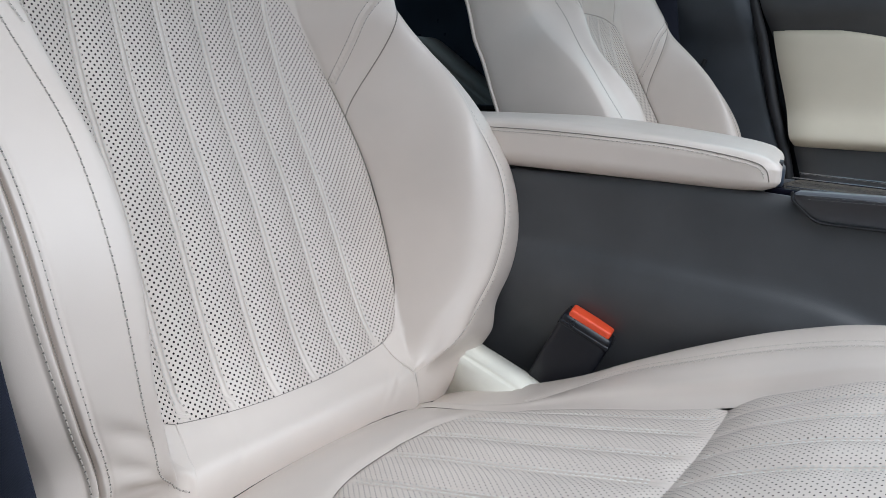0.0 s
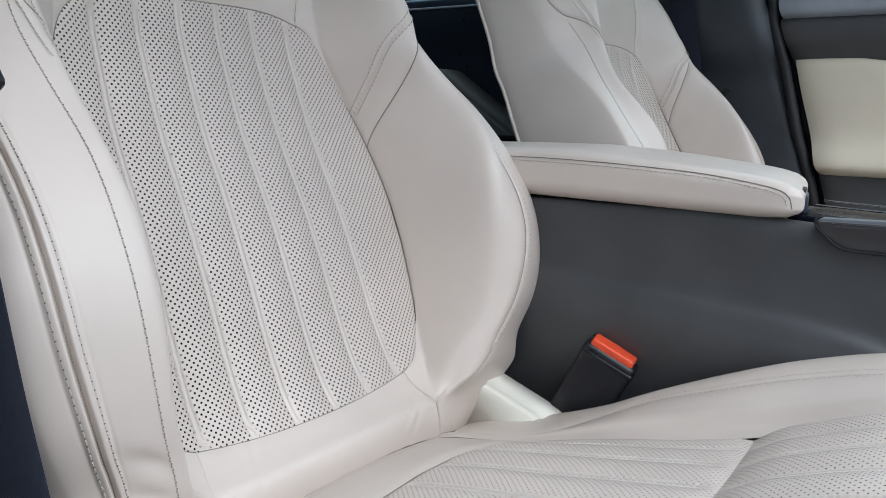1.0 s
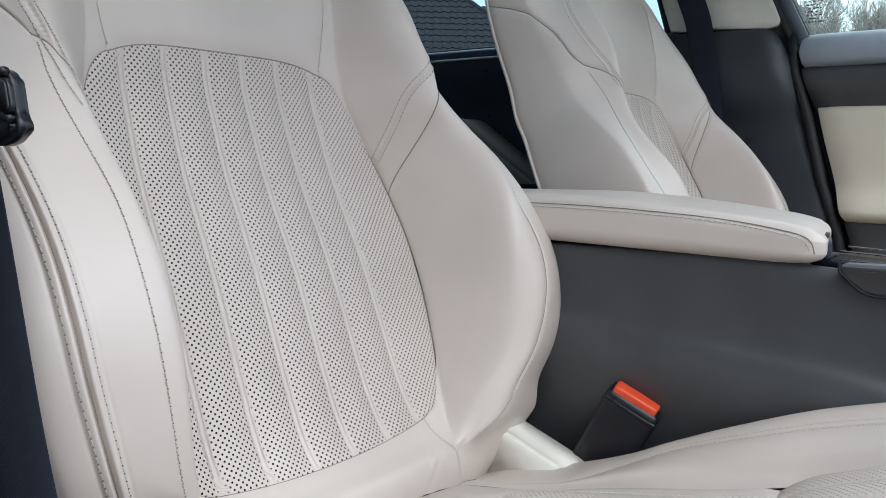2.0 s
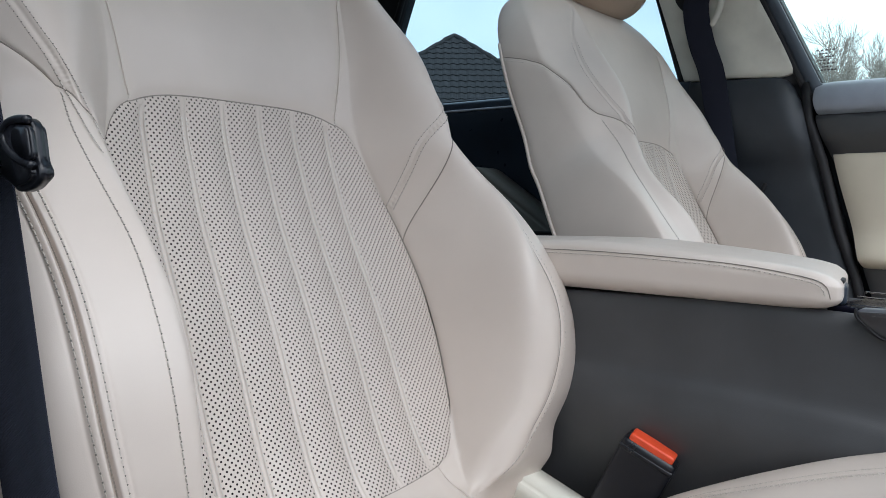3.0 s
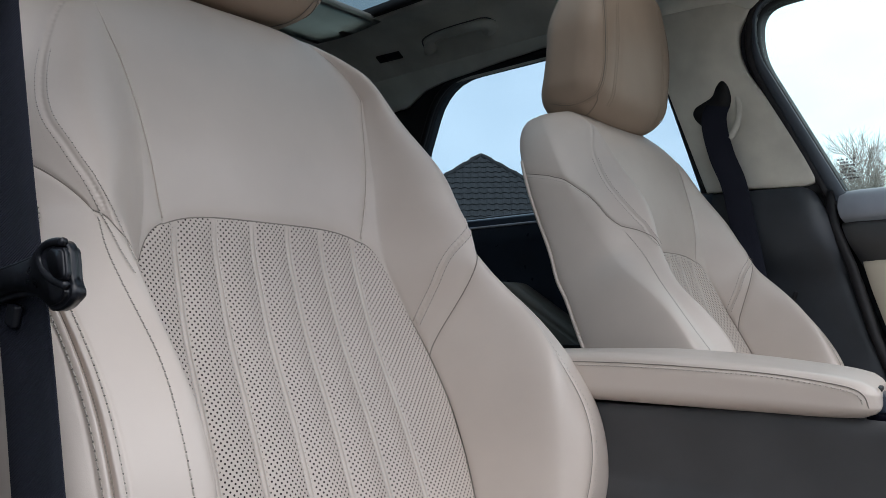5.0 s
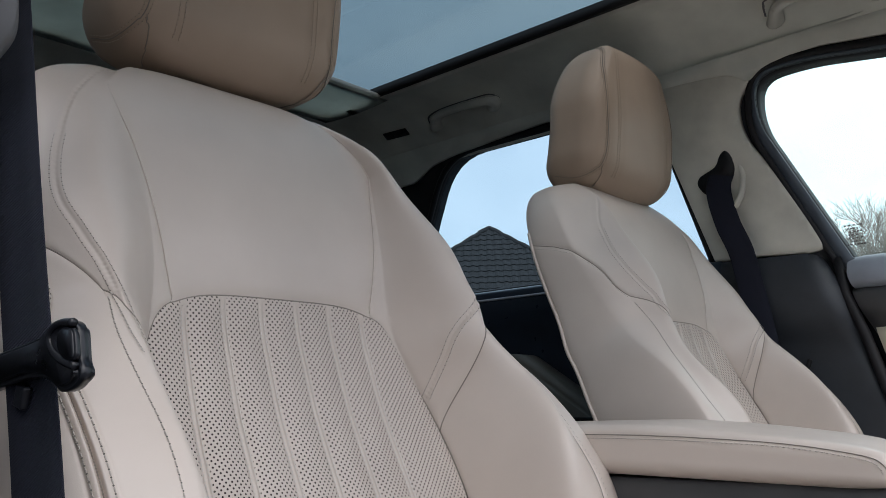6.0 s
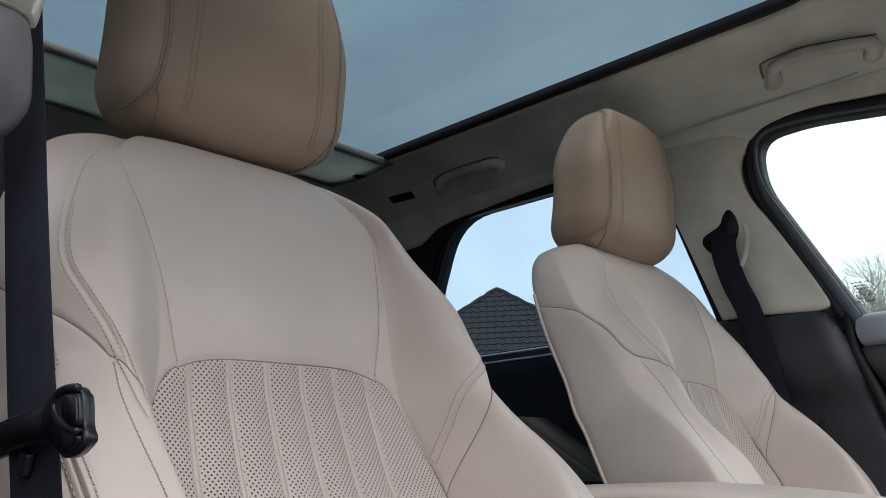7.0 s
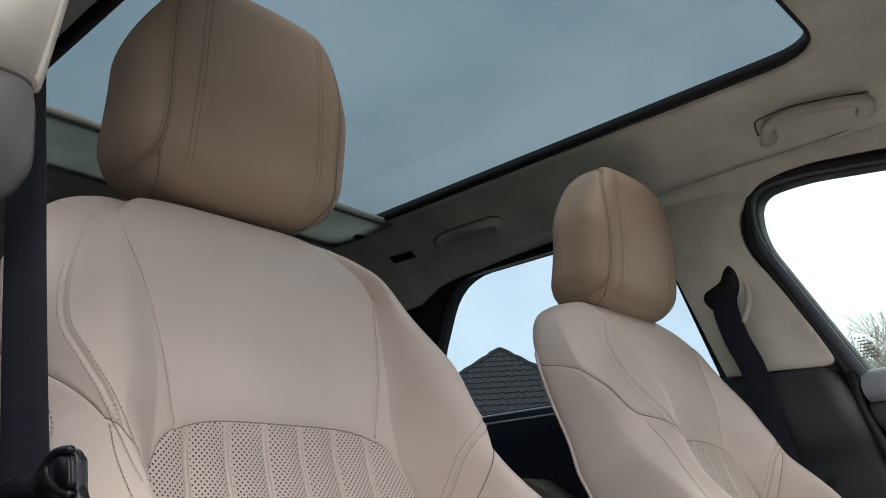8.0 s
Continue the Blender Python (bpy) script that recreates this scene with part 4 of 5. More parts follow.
    add("seat_base", from_bm("seat_base", bm, M_DARK), "dark plastic base")
    # hinge cover between cushion and backrest
    for h in (-1, 1):
        outline = rounded([(-0.045, -0.15), (-0.02, -0.02), (0.018, -0.022), (0.105, -0.052), (0.16, -0.10), (0.16, -0.17)], 0.012)
        bm = prism(outline, lambda a, b: (a, h * 0.212, b), Vector((0, h * 0.045, 0)), 0.006, 3)
        add("hinge_cover", from_bm("hinge_cover", bm, M_TRIM), "beige plastic hinge cover")


make_seat("cream leather front seat with perforated quilted insert, beside the open door", (-0.005, -0.37, 0.636), -1, (-0.2611, 0.7514))
FLIP, JOIN = -1, 0.039
FAR_SEAT = make_seat("cream leather front seat with perforated insert, behind the armrest", (0.0330, 0.4267, 0.6584), 1, (-0.2391, 0.7248))
FAR_SEAT.rotation_euler = (0, radians(-0.92), 0)


# ---- cabin shell ----
def side_y(z):
    return 0.76 - 0.33 * max(0.0, z - 1.12)


def far_side(x, z):
    return Vector((x, side_y(z), z))


def roof_z(y):
    return 1.60 - 0.11 * (max(0.0, abs(y) - 0.44) / 0.21) ** 2.3


REAR_WINDOW = rounded([(-1.03, 1.150), (-0.186, 1.150), (-0.250, 1.492), (-0.815, 1.494), (-0.935, 1.33)], [0.02, 0.015, 0.05, 0.10, 0.03])
FRONT_WINDOW = rounded([(0.080, 1.123), (0.80, 1.10), (0.66, 1.34), (0.30, 1.455), (0.06, 1.485), (-0.030, 1.480), (-0.041, 1.40)], [0.01, 0.03, 0.1, 0.1, 0.06, 0.05, 0.05])
wall = pierced([(-1.45, 1.10), (0.90, 1.09), (0.80, 1.30), (0.55, 1.46), (0.10, 1.53), (-0.9, 1.53), (-1.45, 1.45)], [REAR_WINDOW, FRONT_WINDOW], far_side, Vector((0, 0.05, 0.0)))
structure("wall_far_side", wall, M_BLACK, "black window frames of the closed car doors", "car side")

hole = rounded([(-1.05, -0.466), (0.207, -0.466), (0.207, 0.441), (-1.05, 0.441)], [0.03, 0.10, 0.10, 0.03])
head = pierced([(-1.5, -0.65), (0.46, -0.67), (0.46, 0.655), (-1.5, 0.655)], [hole], lambda x, y: Vector((x, y, roof_z(y))), Vector((0, 0, 0.035)), 0.035)
structure("ceiling", head, M_CLOTH, "grey-beige woven headliner round the glass roof", "headliner")

seal = pierced(rounded([(-1.05, -0.464), (0.205, -0.464), (0.205, 0.439), (-1.05, 0.439)], [0.03, 0.10, 0.10, 0.03]),
               [rounded([(-1.02, -0.435), (0.194, -0.435), (0.198, 0.425), (-1.02, 0.425)], [0.03, 0.075, 0.075, 0.03])], lambda x, y: Vector((x, y, 1.606)), Vector((0, 0, 0.02)))
sunroof = thing("sunroof", "large tinted glass roof with black seal and part-drawn blind", "sunroof", at=(-0.4, 0, 1.61))
part("roof_seal", seal, M_BLACK, sunroof, "black rubber seal")
pane = part("roof_glass", pierced(rounded([(-1.03, -0.45), (0.197, -0.45), (0.197, 0.45), (-1.03, 0.45)], 0.05), [], lambda x, y: Vector((x, y, 1.628)), Vector((0, 0, 0.006))), M_ROOFGLASS, sunroof, "dark tinted glass")
pane.visible_shadow = False
part("blind_bar", tube([(-0.835, -0.452, 1.603), (-0.845, 0.432, 1.603)], 0.0095, 10, squash=0.8), M_BAR, sunroof, "grey metal pull bar")
bm = bmesh.new()
rows = []
for i in range(9):
    x = -0.83 - 0.23 * i / 8
    rows.append([bm.verts.new((x, y, 1.597 - 0.006 * math.sin(i / 8 * math.pi))) for y in np.linspace(-0.452, 0.452, 15)])
for a, b in zip(rows, rows[1:]):
    for k in range(14):
        bm.faces.new((a[k], a[k + 1], b[k + 1], b[k]))
bmesh.ops.solidify(bm, geom=bm.faces[:], thickness=0.003)
part("blind", bm, M_BLIND, sunroof, "pale green-grey cloth blind")


def window(name, loop, mat, label):
    bm = pierced([(x, z) for x, z in loop], [], lambda x, z: far_side(x, z) + Vector((0, 0.026, 0)), Vector((0, 0.005, 0)))
    ob = structure(name, bm, mat, label, "car window", False)
    ob.visible_shadow = mat is M_CLEAR
    return ob


window("window_1", REAR_WINDOW, M_TINT, "dark tinted rear door window")
WINDOW_2 = window("window_2", FRONT_WINDOW, M_CLEAR, "clear front door window")


rnd = random.Random(5)
for k in range(7):
    z, x = 1.189 - 0.0058 * k, 0.067 + 0.004 * (k % 3)
    while x < 0.097 - 0.007 * (k % 2):
        w = rnd.uniform(0.002, 0.005)
        bar = part("printed_bar", block((w, 0.0006, 0.0026), 0.0002, 1, Matrix.Translation((x + w / 2, side_y(z) + 0.0245, z))), M_PRINT, WINDOW_2)
        x += w + rnd.uniform(0.001, 0.004)


def loop_tube(loop, r, push, squash=1.0):
    return tube([far_side(x, z) + Vector((0, push, 0)) for x, z in loop], r, 8, True, None, squash)


structure("trim_rear_window", loop_tube(REAR_WINDOW, 0.008, 0.004), M_BLACK, "black rubber seal round the rear window", "window seal")
def grown(loop, d, low=0.0):
    """The loop moved outwards by d, and by low more along its lower part."""
    out = []
    for i, (x, z) in enumerate(loop):
        a, b = Vector(loop[i - 1]), Vector(loop[(i + 1) % len(loop)])
        t = (b - a).normalized()
        k = d + low * min(1.0, max(0.0, (1.44 - z) / 0.12))
        out.append((x + t.y * k, z - t.x * k))
    return out


structure("trim_front_window", loop_tube(grown(FRONT_WINDOW, 0.010, 0.018), 0.0070, -0.004), M_BLACK, "black rubber seal round the front window", "window seal")
band_ = pierced(grown(FRONT_WINDOW, 0.004, 0.018), [FRONT_WINDOW], lambda x, z: far_side(x, z) + Vector((0, -0.007, 0)), Vector((0, 0.014, 0)))
structure("trim_window_strip", band_, M_FRAME, "slate grey inner frame of the front window", "window trim")


rail = [(-1.30, 1.440), (-0.93, 1.446), (-0.859, 1.476), (-0.794, 1.486), (-0.701, 1.491), (-0.612, 1.497), (-0.501, 1.502), (-0.25, 1.499), (-0.114, 1.4925), (-0.069, 1.489), (-0.038, 1.468), (-0.011, 1.487), (0.044, 1.497), (0.095, 1.499), (0.142, 1.494), (0.203, 1.488), (0.30, 1.470), (0.48, 1.420), (0.66, 1.362), (0.78, 1.25), (0.86, 1.25), (0.74, 1.42), (0.55, 1.50), (0.30, 1.535), (-1.30, 1.535)]
structure("trim_roof_rail", pierced(rounded(rail, 0.012, 4), [], lambda x, z: far_side(x, z) + Vector((0, -0.010 - 0.014 * math.exp(-(((x + 0.14) / 0.11) ** 4)), 0)), Vector((0, 0.008, 0)), 0.03), M_CLOTH, "grey-beige cloth edge of the headliner over the windows", "roof trim")


# ---- middle pillar on the far side ----
def pillar_y(x, z):
    t = (x + 0.11 - 0.46 * (1.3 - z) * 0.5) / 0.14
    return side_y(z) - 0.020 + 0.016 * min(1.0, abs(t)) ** 3


cut = [(-0.176, 1.150), (-0.083, 1.149), (0.012, 1.143), (0.036, 1.150), (0.022, 1.190), (-0.007, 1.256), (-0.036, 1.319), (-0.060, 1.361), (-0.070, 1.400), (-0.064, 1.442), (-0.036, 1.472), (-0.066, 1.494), (-0.114, 1.498), (-0.252, 1.503), (-0.232, 1.40)]
cut = rounded(cut, [0.003, 0.01, 0.02, 0.012, 0.03, 0.03, 0.03, 0.03, 0.03, 0.02, 0.004, 0.01, 0.01, 0.01, 0.02], 4)
bm = pierced(cut, [], lambda x, z: Vector((x, pillar_y(x, z), z)), Vector((0, 0.02, 0)), 0.012)
pillar = thing("pillar_trim", "beige plastic middle pillar trim above dark plastic", "pillar trim", kind="structure", at=(-0.1, 0.76, 0.55))
part("upper_cover", bm, M_TRIM, pillar, "smooth beige plastic")
outline = [(-0.30, 1.150), (0.022, 1.142), (0.048, 1.09), (0.070, 1.03), (0.102, 0.92), (0.152, 0.77), (0.20, 0.50), (-0.30, 0.50)]


def low_y(z):
    return float(hermite([0.45, 0.80, 0.93, 0.975, 1.02, 1.09, 1.16], [0.748, 0.752, 0.756, 0.752, 0.730, 0.722, 0.736], np.array([z]))[0])


bm = pierced(rounded(outline, [0.002, 0.02, 0.05, 0.05, 0.05, 0.05, 0.02, 0.02], 4), [], lambda x, z: Vector((x, low_y(z) + 0.02 * max(0, (x - (0.026 + (1.142 - z) * 0.35) + 0.03) / 0.03) ** 2, z)), Vector((0, 0.03, 0)), 0.016)
part("lower_cover", bm, M_PILLAR, pillar, "dark slate plastic")
# hook on the pillar
part("hook", block((0.008, 0.010, 0.030), 0.003, 2, Matrix.Translation((-0.018, 0.745, 0.931)) @ Matrix.Rotation(0.4, 4, "Y")), M_BLACK, pillar)

# far belt: slot, webbing
belt = thing("seat_belt", "black webbing seat belt through a slot in the beige pillar", "seat belt", "seat belts", at=(-0.05, 0.72, 0.6))
slot = rounded([(-0.106, 1.357), (-0.120, 1.347), (-0.130, 1.328), (-0.150, 1.321), (-0.170, 1.314), (-0.177, 1.302), (-0.170, 1.287), (-0.157, 1.274), (-0.111, 1.288), (-0.100, 1.304), (-0.094, 1.319), (-0.096, 1.342)], 0.012, 4)
part("slot", prism(slot, lambda a, b: Vector((a, pillar_y(a, b) - 0.003, b)), Vector((0, 0.006, 0)), 0.002), M_BLACK, belt, "black belt slot")
rim = tube([Vector((-0.140, pillar_y(-0.146, 1.30) - 0.002, 1.300)) + Vector((0.058 * math.cos(a), 0, 0.075 * math.sin(a))) for a in np.linspace(-0.9, 2.0, 24)], 0.006, 8)
part("slot_rim", rim, M_TRIM, belt, "beige plastic rim")
pts = [(-0.112, 0.690, 1.340), (-0.128, 0.668, 1.285), (-0.119, 0.674, 1.215), (-0.105, 0.692, 1.16), (-0.098, 0.705, 1.10), (-0.080, 0.710, 0.98), (-0.04, 0.70, 0.75)]
pts = [tuple(p) for p in hermite(np.linspace(0, 1, 7), np.array(pts), np.linspace(0, 1, 30))]
part("webbing", ribbon(pts, (1, 0.2, 0.1), 0.048, 0.0016), M_BELT, belt, "black woven webbing")

# ---- far front door ----
door = thing("car_door", "closed car door with beige leather panel and grey sill", "car door", kind="structure", at=(0.4, 0.78, 0.5))
X1 = 0.95


def panel(prof, x0s, mat, name, label="", cols=24):
    """A door panel: prof is height and depth pairs, x0s the rear edge's x at each."""
    k = np.linspace(0, 1, len(prof))
    t = np.linspace(0, 1, 28)
    q = hermite(k, np.array(prof, float), t)
    x0 = hermite(k, np.array(x0s, float), t)
    f = spread(cols, 0.3)
    P = np.zeros((len(t), cols + 1, 3))
    P[..., 0] = x0[:, None] * (1 - f) + X1 * f
    edge = np.minimum((P[..., 0] - x0[:, None]) / 0.012, 1.0)
    P[..., 1] = q[:, 1][:, None] + 0.012 * (1 - np.sqrt(1 - (1 - edge) ** 2))
    P[..., 2] = q[:, 0][:, None]
    if name == "beige_panel":
        top = np.clip((P[..., 2] - 0.85) / 0.14, 0, 1)
        P[..., 2] -= top * (0.30 * np.clip(P[..., 0] - 0.21, 0, 0.5) ** 1.4 + 0.05 * np.clip(P[..., 0] - 0.21, 0, 1))
    return part(name, grid_mesh(name, P, mat, flip=True), mat, door, label)


panel([(1.128, 0.782), (1.130, 0.765), (1.122, 0.742), (1.098, 0.732), (1.078, 0.735), (1.068, 0.752)], [0.074, 0.074, 0.070, 0.068, 0.072, 0.076], M_SILL, "window_sill", "grey soft-touch sill")
panel([(1.071, 0.752), (1.060, 0.742), (1.03, 0.742), (0.99, 0.766), (0.92, 0.790)], [0.070, 0.072, 0.082, 0.097, 0.122], M_DARK, "upper_panel", "dark grained plastic")
panel([(0.996, 0.770), (0.993, 0.756), (0.94, 0.752), (0.88, 0.752), (0.850, 0.746), (0.825, 0.728), (0.805, 0.722), (0.792, 0.740), (0.790, 0.76)], [0.101, 0.101, 0.115, 0.133, 0.142, 0.150, 0.156, 0.162, 0.163], M_BEIGE, "beige_panel", "beige leather")
panel([(0.793, 0.76), (0.785, 0.752), (0.70, 0.756), (0.55, 0.76), (0.42, 0.765)], [0.158, 0.160, 0.185, 0.22, 0.25], M_DARK, "lower_panel", "dark grained plastic")
part("door_seal", tube([(0.052, 0.755, 1.13), (0.060, 0.752, 1.06), (0.086, 0.752, 0.985), (0.118, 0.752, 0.86), (0.150, 0.752, 0.77), (0.20, 0.755, 0.55)], 0.0095, 8), M_BLACK, door, "black rubber seal")

# ---- far rear door ----
rdoor = thing("rear_car_door", "dark rear door panel with a pale armrest, its shade put into the colour", "car door", kind="structure", at=(-0.7, 0.78, 0.5))
bm = bmesh.new()
prof = [(1.152, 0.775), (1.150, 0.735), (1.135, 0.722), (1.10, 0.716), (1.07, 0.720), (1.00, 0.735), (0.80, 0.735), (0.40, 0.74)]
prof = hermite(np.linspace(0, 1, 8), np.array(prof), np.linspace(0, 1, 40))
P = np.zeros((40, 30, 3))
P[..., 0] = np.linspace(-1.45, -0.16, 30)[None, :]
P[..., 1], P[..., 2] = prof[:, 1][:, None], prof[:, 0][:, None]
part("panel", grid_mesh("panel", P, M_REAR, flip=True), M_REAR, rdoor, "glossy dark panel")
# pale tube painted in as the sky's reflection along the sill
part("sill_reflection", tube([(-1.40, 0.7185, 1.126), (-0.20, 0.7185, 1.126)], 0.003, 8), M_SILL, rdoor, "thin pale strip drawn for the sky's reflection on the sill")
# the armrest is pale; its colour is darkened for the shade there
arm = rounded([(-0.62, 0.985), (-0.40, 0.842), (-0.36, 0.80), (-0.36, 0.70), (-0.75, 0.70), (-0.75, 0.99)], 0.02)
part("armrest", prism(arm, lambda a, b: Vector((a, 0.62, b)), Vector((0, 0.11, 0)), 0.012, 3), M_ARM, rdoor, "grey-beige armrest coloured dark for its shade")
part("pull_slot", block((0.09, 0.012, 0.012), 0.003, 2, Matrix.Translation((-0.44, 0.616, 0.838))), M_BLACK, rdoor, "black slot")

# ---- floor and closing walls ----
structure("floor", block((2.75, 1.62, 0.04), 0.004, 1, Matrix.Translation((-0.10, 0.0, 0.33))), M_CARPET, "black carpet floor of the car", "car floor", False)
structure("wall_rear", block((0.04, 1.56, 1.05), 0.004, 1, Matrix.Translation((-1.47, 0.0, 0.90))), M_CARPET, "dark wall behind the rear seats", "car wall", False)
structure("wall_front", block((0.04, 1.56, 0.55), 0.004, 1, Matrix.Translation((1.20, 0.0, 0.62))), M_CARPET, "dark bulkhead in front of the footwells", "car wall", False)
structure("wall_far_door_skin", block((2.62, 0.02, 0.78), 0.004, 1, Matrix.Translation((-0.13, 0.815, 0.74))), M_PAINT, "dark painted outer door skin", "car door skin", False)

# near rear side, added to keep outside light from flooding the cabin
NEAR_WINDOW = rounded([(-1.03, 1.150), (-0.30, 1.150), (-0.33, 1.47), (-0.815, 1.494), (-0.935, 1.33)], 0.03)
structure("wall_near_side", pierced([(-1.45, 0.35), (-0.20, 0.35), (-0.20, 1.10), (-0.26, 1.53), (-1.45, 1.50)], [NEAR_WINDOW], lambda x, z: Vector((x, -side_y(z) - 0.02, z)), Vector((0, -0.05, 0))), M_DARK, "dark closed rear door beside the open doorway, added to block light", "car side")
w3 = structure("window_3", pierced(NEAR_WINDOW, [], lambda x, z: Vector((x, -side_y(z) - 0.045, z)), Vector((0, -0.005, 0))), M_TINT, "dark tinted rear door window", "car window", False)
w3.visible_shadow = False

# ---- centre console ----
console = thing("centre_console", "dark centre console with a padded cream armrest", "centre console", at=(0.2, 0, 0.36))
prof = [(-0.064, 0.36), (-0.072, 0.55), (-0.099, 0.670), (-0.095, 0.712), (-0.086, 0.730), (-0.083, 0.765), (-0.082, 0.790), (-0.074, 0.8005), (-0.062, 0.792), (0.0, 0.788), (0.060, 0.789), (0.074, 0.7985), (0.082, 0.790), (0.083, 0.765), (0.086, 0.73), (0.095, 0.712), (0.099, 0.670), (0.072, 0.55), (0.064, 0.36)]
k = np.linspace(0, 1, len(prof))
q = hermite(k, np.array(prof), np.linspace(0, 1, 90))
xs = np.linspace(-0.42, 0.95, 60)
P = np.zeros((60, 90, 3))
drop = hermite([-0.42, 0.1, 0.33, 0.42, 0.6, 0.95], [0.0, 0.0, -0.002, -0.012, -0.03, -0.05], xs)
P[..., 0] = xs[:, None]
P[..., 1] = q[:, 0][None, :]
low = hermite([-0.42, 0.05, 0.25, 0.38, 0.45, 0.6, 0.95], [0.0, 0.0, -0.008, -0.022, -0.045, -0.09, -0.12], xs)
wz = np.clip((q[:, 1] - 0.40) / 0.3, 0, 1)[None, :]
P[..., 2] = q[:, 1][None, :] + np.where(q[:, 1][None, :] > 0.745, drop[:, None], low[:, None] * wz)
part("console_body", grid_mesh("console_body", P, M_DARK), M_DARK, console, "dark grained plastic")
# padded lid
lidbox = rounded_box((0.458, 0.188, 0.049), 0.0165, 30)
for v in lidbox.verts:
    x, up = v.co.x + 0.089, (v.co.z + 0.0245) / 0.049
    ahead = min(1.0, max(0.0, (x - 0.05) / 0.268))
    tip = min(1.0, max(0.0, (x - 0.262) / 0.056))
    v.co.z += 0.8275 + up * (0.003 * math.sin(math.pi * min(1.0, (x + 0.14) / 0.41)) + 0.001 * (1 - (v.co.y / 0.094) ** 2) - 0.0175 * ahead ** 1.3 - 0.006 * tip ** 2) - 0.004 * ahead * (1 - up) + 0.004 * tip ** 2 * (1 - up)
    v.co.x = x - 0.036 * ahead ** 2 * min(1.0, max(0.0, (v.co.y + 0.085) / 0.18))
    v.co.y += 0.004
lidbox.normal_update()
lid_tree = BVHTree.FromBMesh(lidbox)
lines, cords = [], []
for sgn in (-1, 1):
    keys = np.array([(-0.13, 0.8445), (0.03, 0.8462), (0.16, 0.8450), (0.2395, 0.8421), (0.277, 0.8352), (0.2924, 0.8318), (0.3027, 0.8275), (0.3090, 0.8200), (0.3120, 0.8090)])
    back = 0.036 if sgn > 0 else 0.0
    p = hermite(keys[:, 0], keys[:, 1:], np.linspace(-0.13, 0.302, 150))[:, 0]
    want = [(x, z) for x, z in zip(np.linspace(-0.13, 0.302, 150), p)] + [tuple(q) for q in hermite(np.linspace(0, 1, 3), keys[6:], np.linspace(0.08, 1, 16))]
    hits = [lid_tree.find_nearest(Vector((x - back * min(1.0, max(0.0, (x - 0.05) / 0.268)) ** 2, 0.004 + sgn * 0.096, z)))[:2] for x, z in want]
    p, n = np.array([q[0] for q in hits]), np.array([q[1] for q in hits])
    p, n = (np.array([q[max(0, i - 2):i + 3].mean(0) for i in range(len(q))]) for q in (p, n))
    lines.append(stitches(p, n, gap=0.0048, length=0.0034, thick=0.00050, lift=0.0002, side=sgn * 0.0042))
    cords.append(p)
near_cord = np.concatenate(cords)
for v in lidbox.verts:
    d = float(np.min(np.linalg.norm(near_cord - np.array(v.co), axis=1)))
    v.co -= v.normal * 0.0009 * math.exp(-((d / 0.004) ** 2))
lid = part("armrest", lidbox, M_LEATHER, console, "padded cream leather armrest")
for p in cords:
    part("armrest_seam", tube(p, 0.0005, 5), M_SEAM, lid)
tagged(part("armrest_stitching", thread_mesh("armrest_stitching", lines, M_THREAD), M_THREAD, lid, "cream thread"), kind="stuff")
tagged(part("armrest_pricked_seam", prick_mesh("armrest_pricked_seam"), M_PRICK, lid), kind="stuff")
turned = Matrix.Rotation(0.18, 4, "Z")
part("latch", block((0.012, 0.040, 0.019), 0.004, 3, Matrix.Translation((0.3035, -0.026, 0.8120)) @ turned), M_LATCH, lid, "blue-grey plastic latch")
part("latch_recess", block((0.008, 0.034, 0.0045), 0.0015, 2, Matrix.Translation((0.3052, -0.036, 0.8245)) @ turned), M_BLACK, lid)
# top of the console ahead of the armrest
part("gloss_panel", block((0.56, 0.150, 0.010), 0.003, 2, Matrix.Translation((0.58, 0.012, 0.7850)) @ Matrix.Rotation(0.040, 4, "Y") @ Matrix.Rotation(-0.035, 4, "X")), M_GLOSS, console, "gloss black panel")
for y, z in ((-0.026, 0.0), (0.060, 0.0), (0.098, 0.002)):
    part("chrome_strip", tube([(0.300, y, 0.8020 + z), (0.39, y - 0.004, 0.7992 + z), (0.84, y - 0.006, 0.781 + z)], 0.0011, 6), M_CHROME, console, "thin metal strip")
pad = rounded([(0.3325, 0.8045), (0.3318, 0.7995), (0.3370, 0.7920), (0.3540, 0.7803), (0.40, 0.7805), (0.84, 0.775), (0.84, 0.800), (0.40, 0.8062)], [0.002, 0.004, 0.01, 0.012, 0.01, 0.01, 0.01, 0.01], 6)
part("knee_pad", prism(pad, lambda a, b: Vector((a, -0.0935, b)), Vector((0, 0.026, 0)), 0.0035, 3), M_PAD, console, "dark stitched knee pad")
p = np.stack([np.linspace(0.342, 0.83, 140), np.full(140, -0.0938), 0.7996 + hermite([0, 0.15, 1], [0.0, 0.0012, -0.006], np.linspace(0, 1, 140))], -1)
rows = [stitches(p + np.array([0, 0, dz]), np.tile((0, -1.0, 0.1), (140, 1)), gap=0.0046, length=0.0034, thick=0.00028, lift=0.0003) for dz in (0.0, 0.0022)]
PRICKS.clear()
tagged(part("pad_stitching", thread_mesh("pad_stitching", rows, M_LOWER), M_LOWER, console, "dark grey thread"), kind="stuff")
gap = rounded([(0.3312, 0.8045), (0.3312, 0.7985), (0.3525, 0.7792), (0.40, 0.7790), (0.84, 0.7735)], [0.001, 0.006, 0.010, 0.01, 0.001], 6)
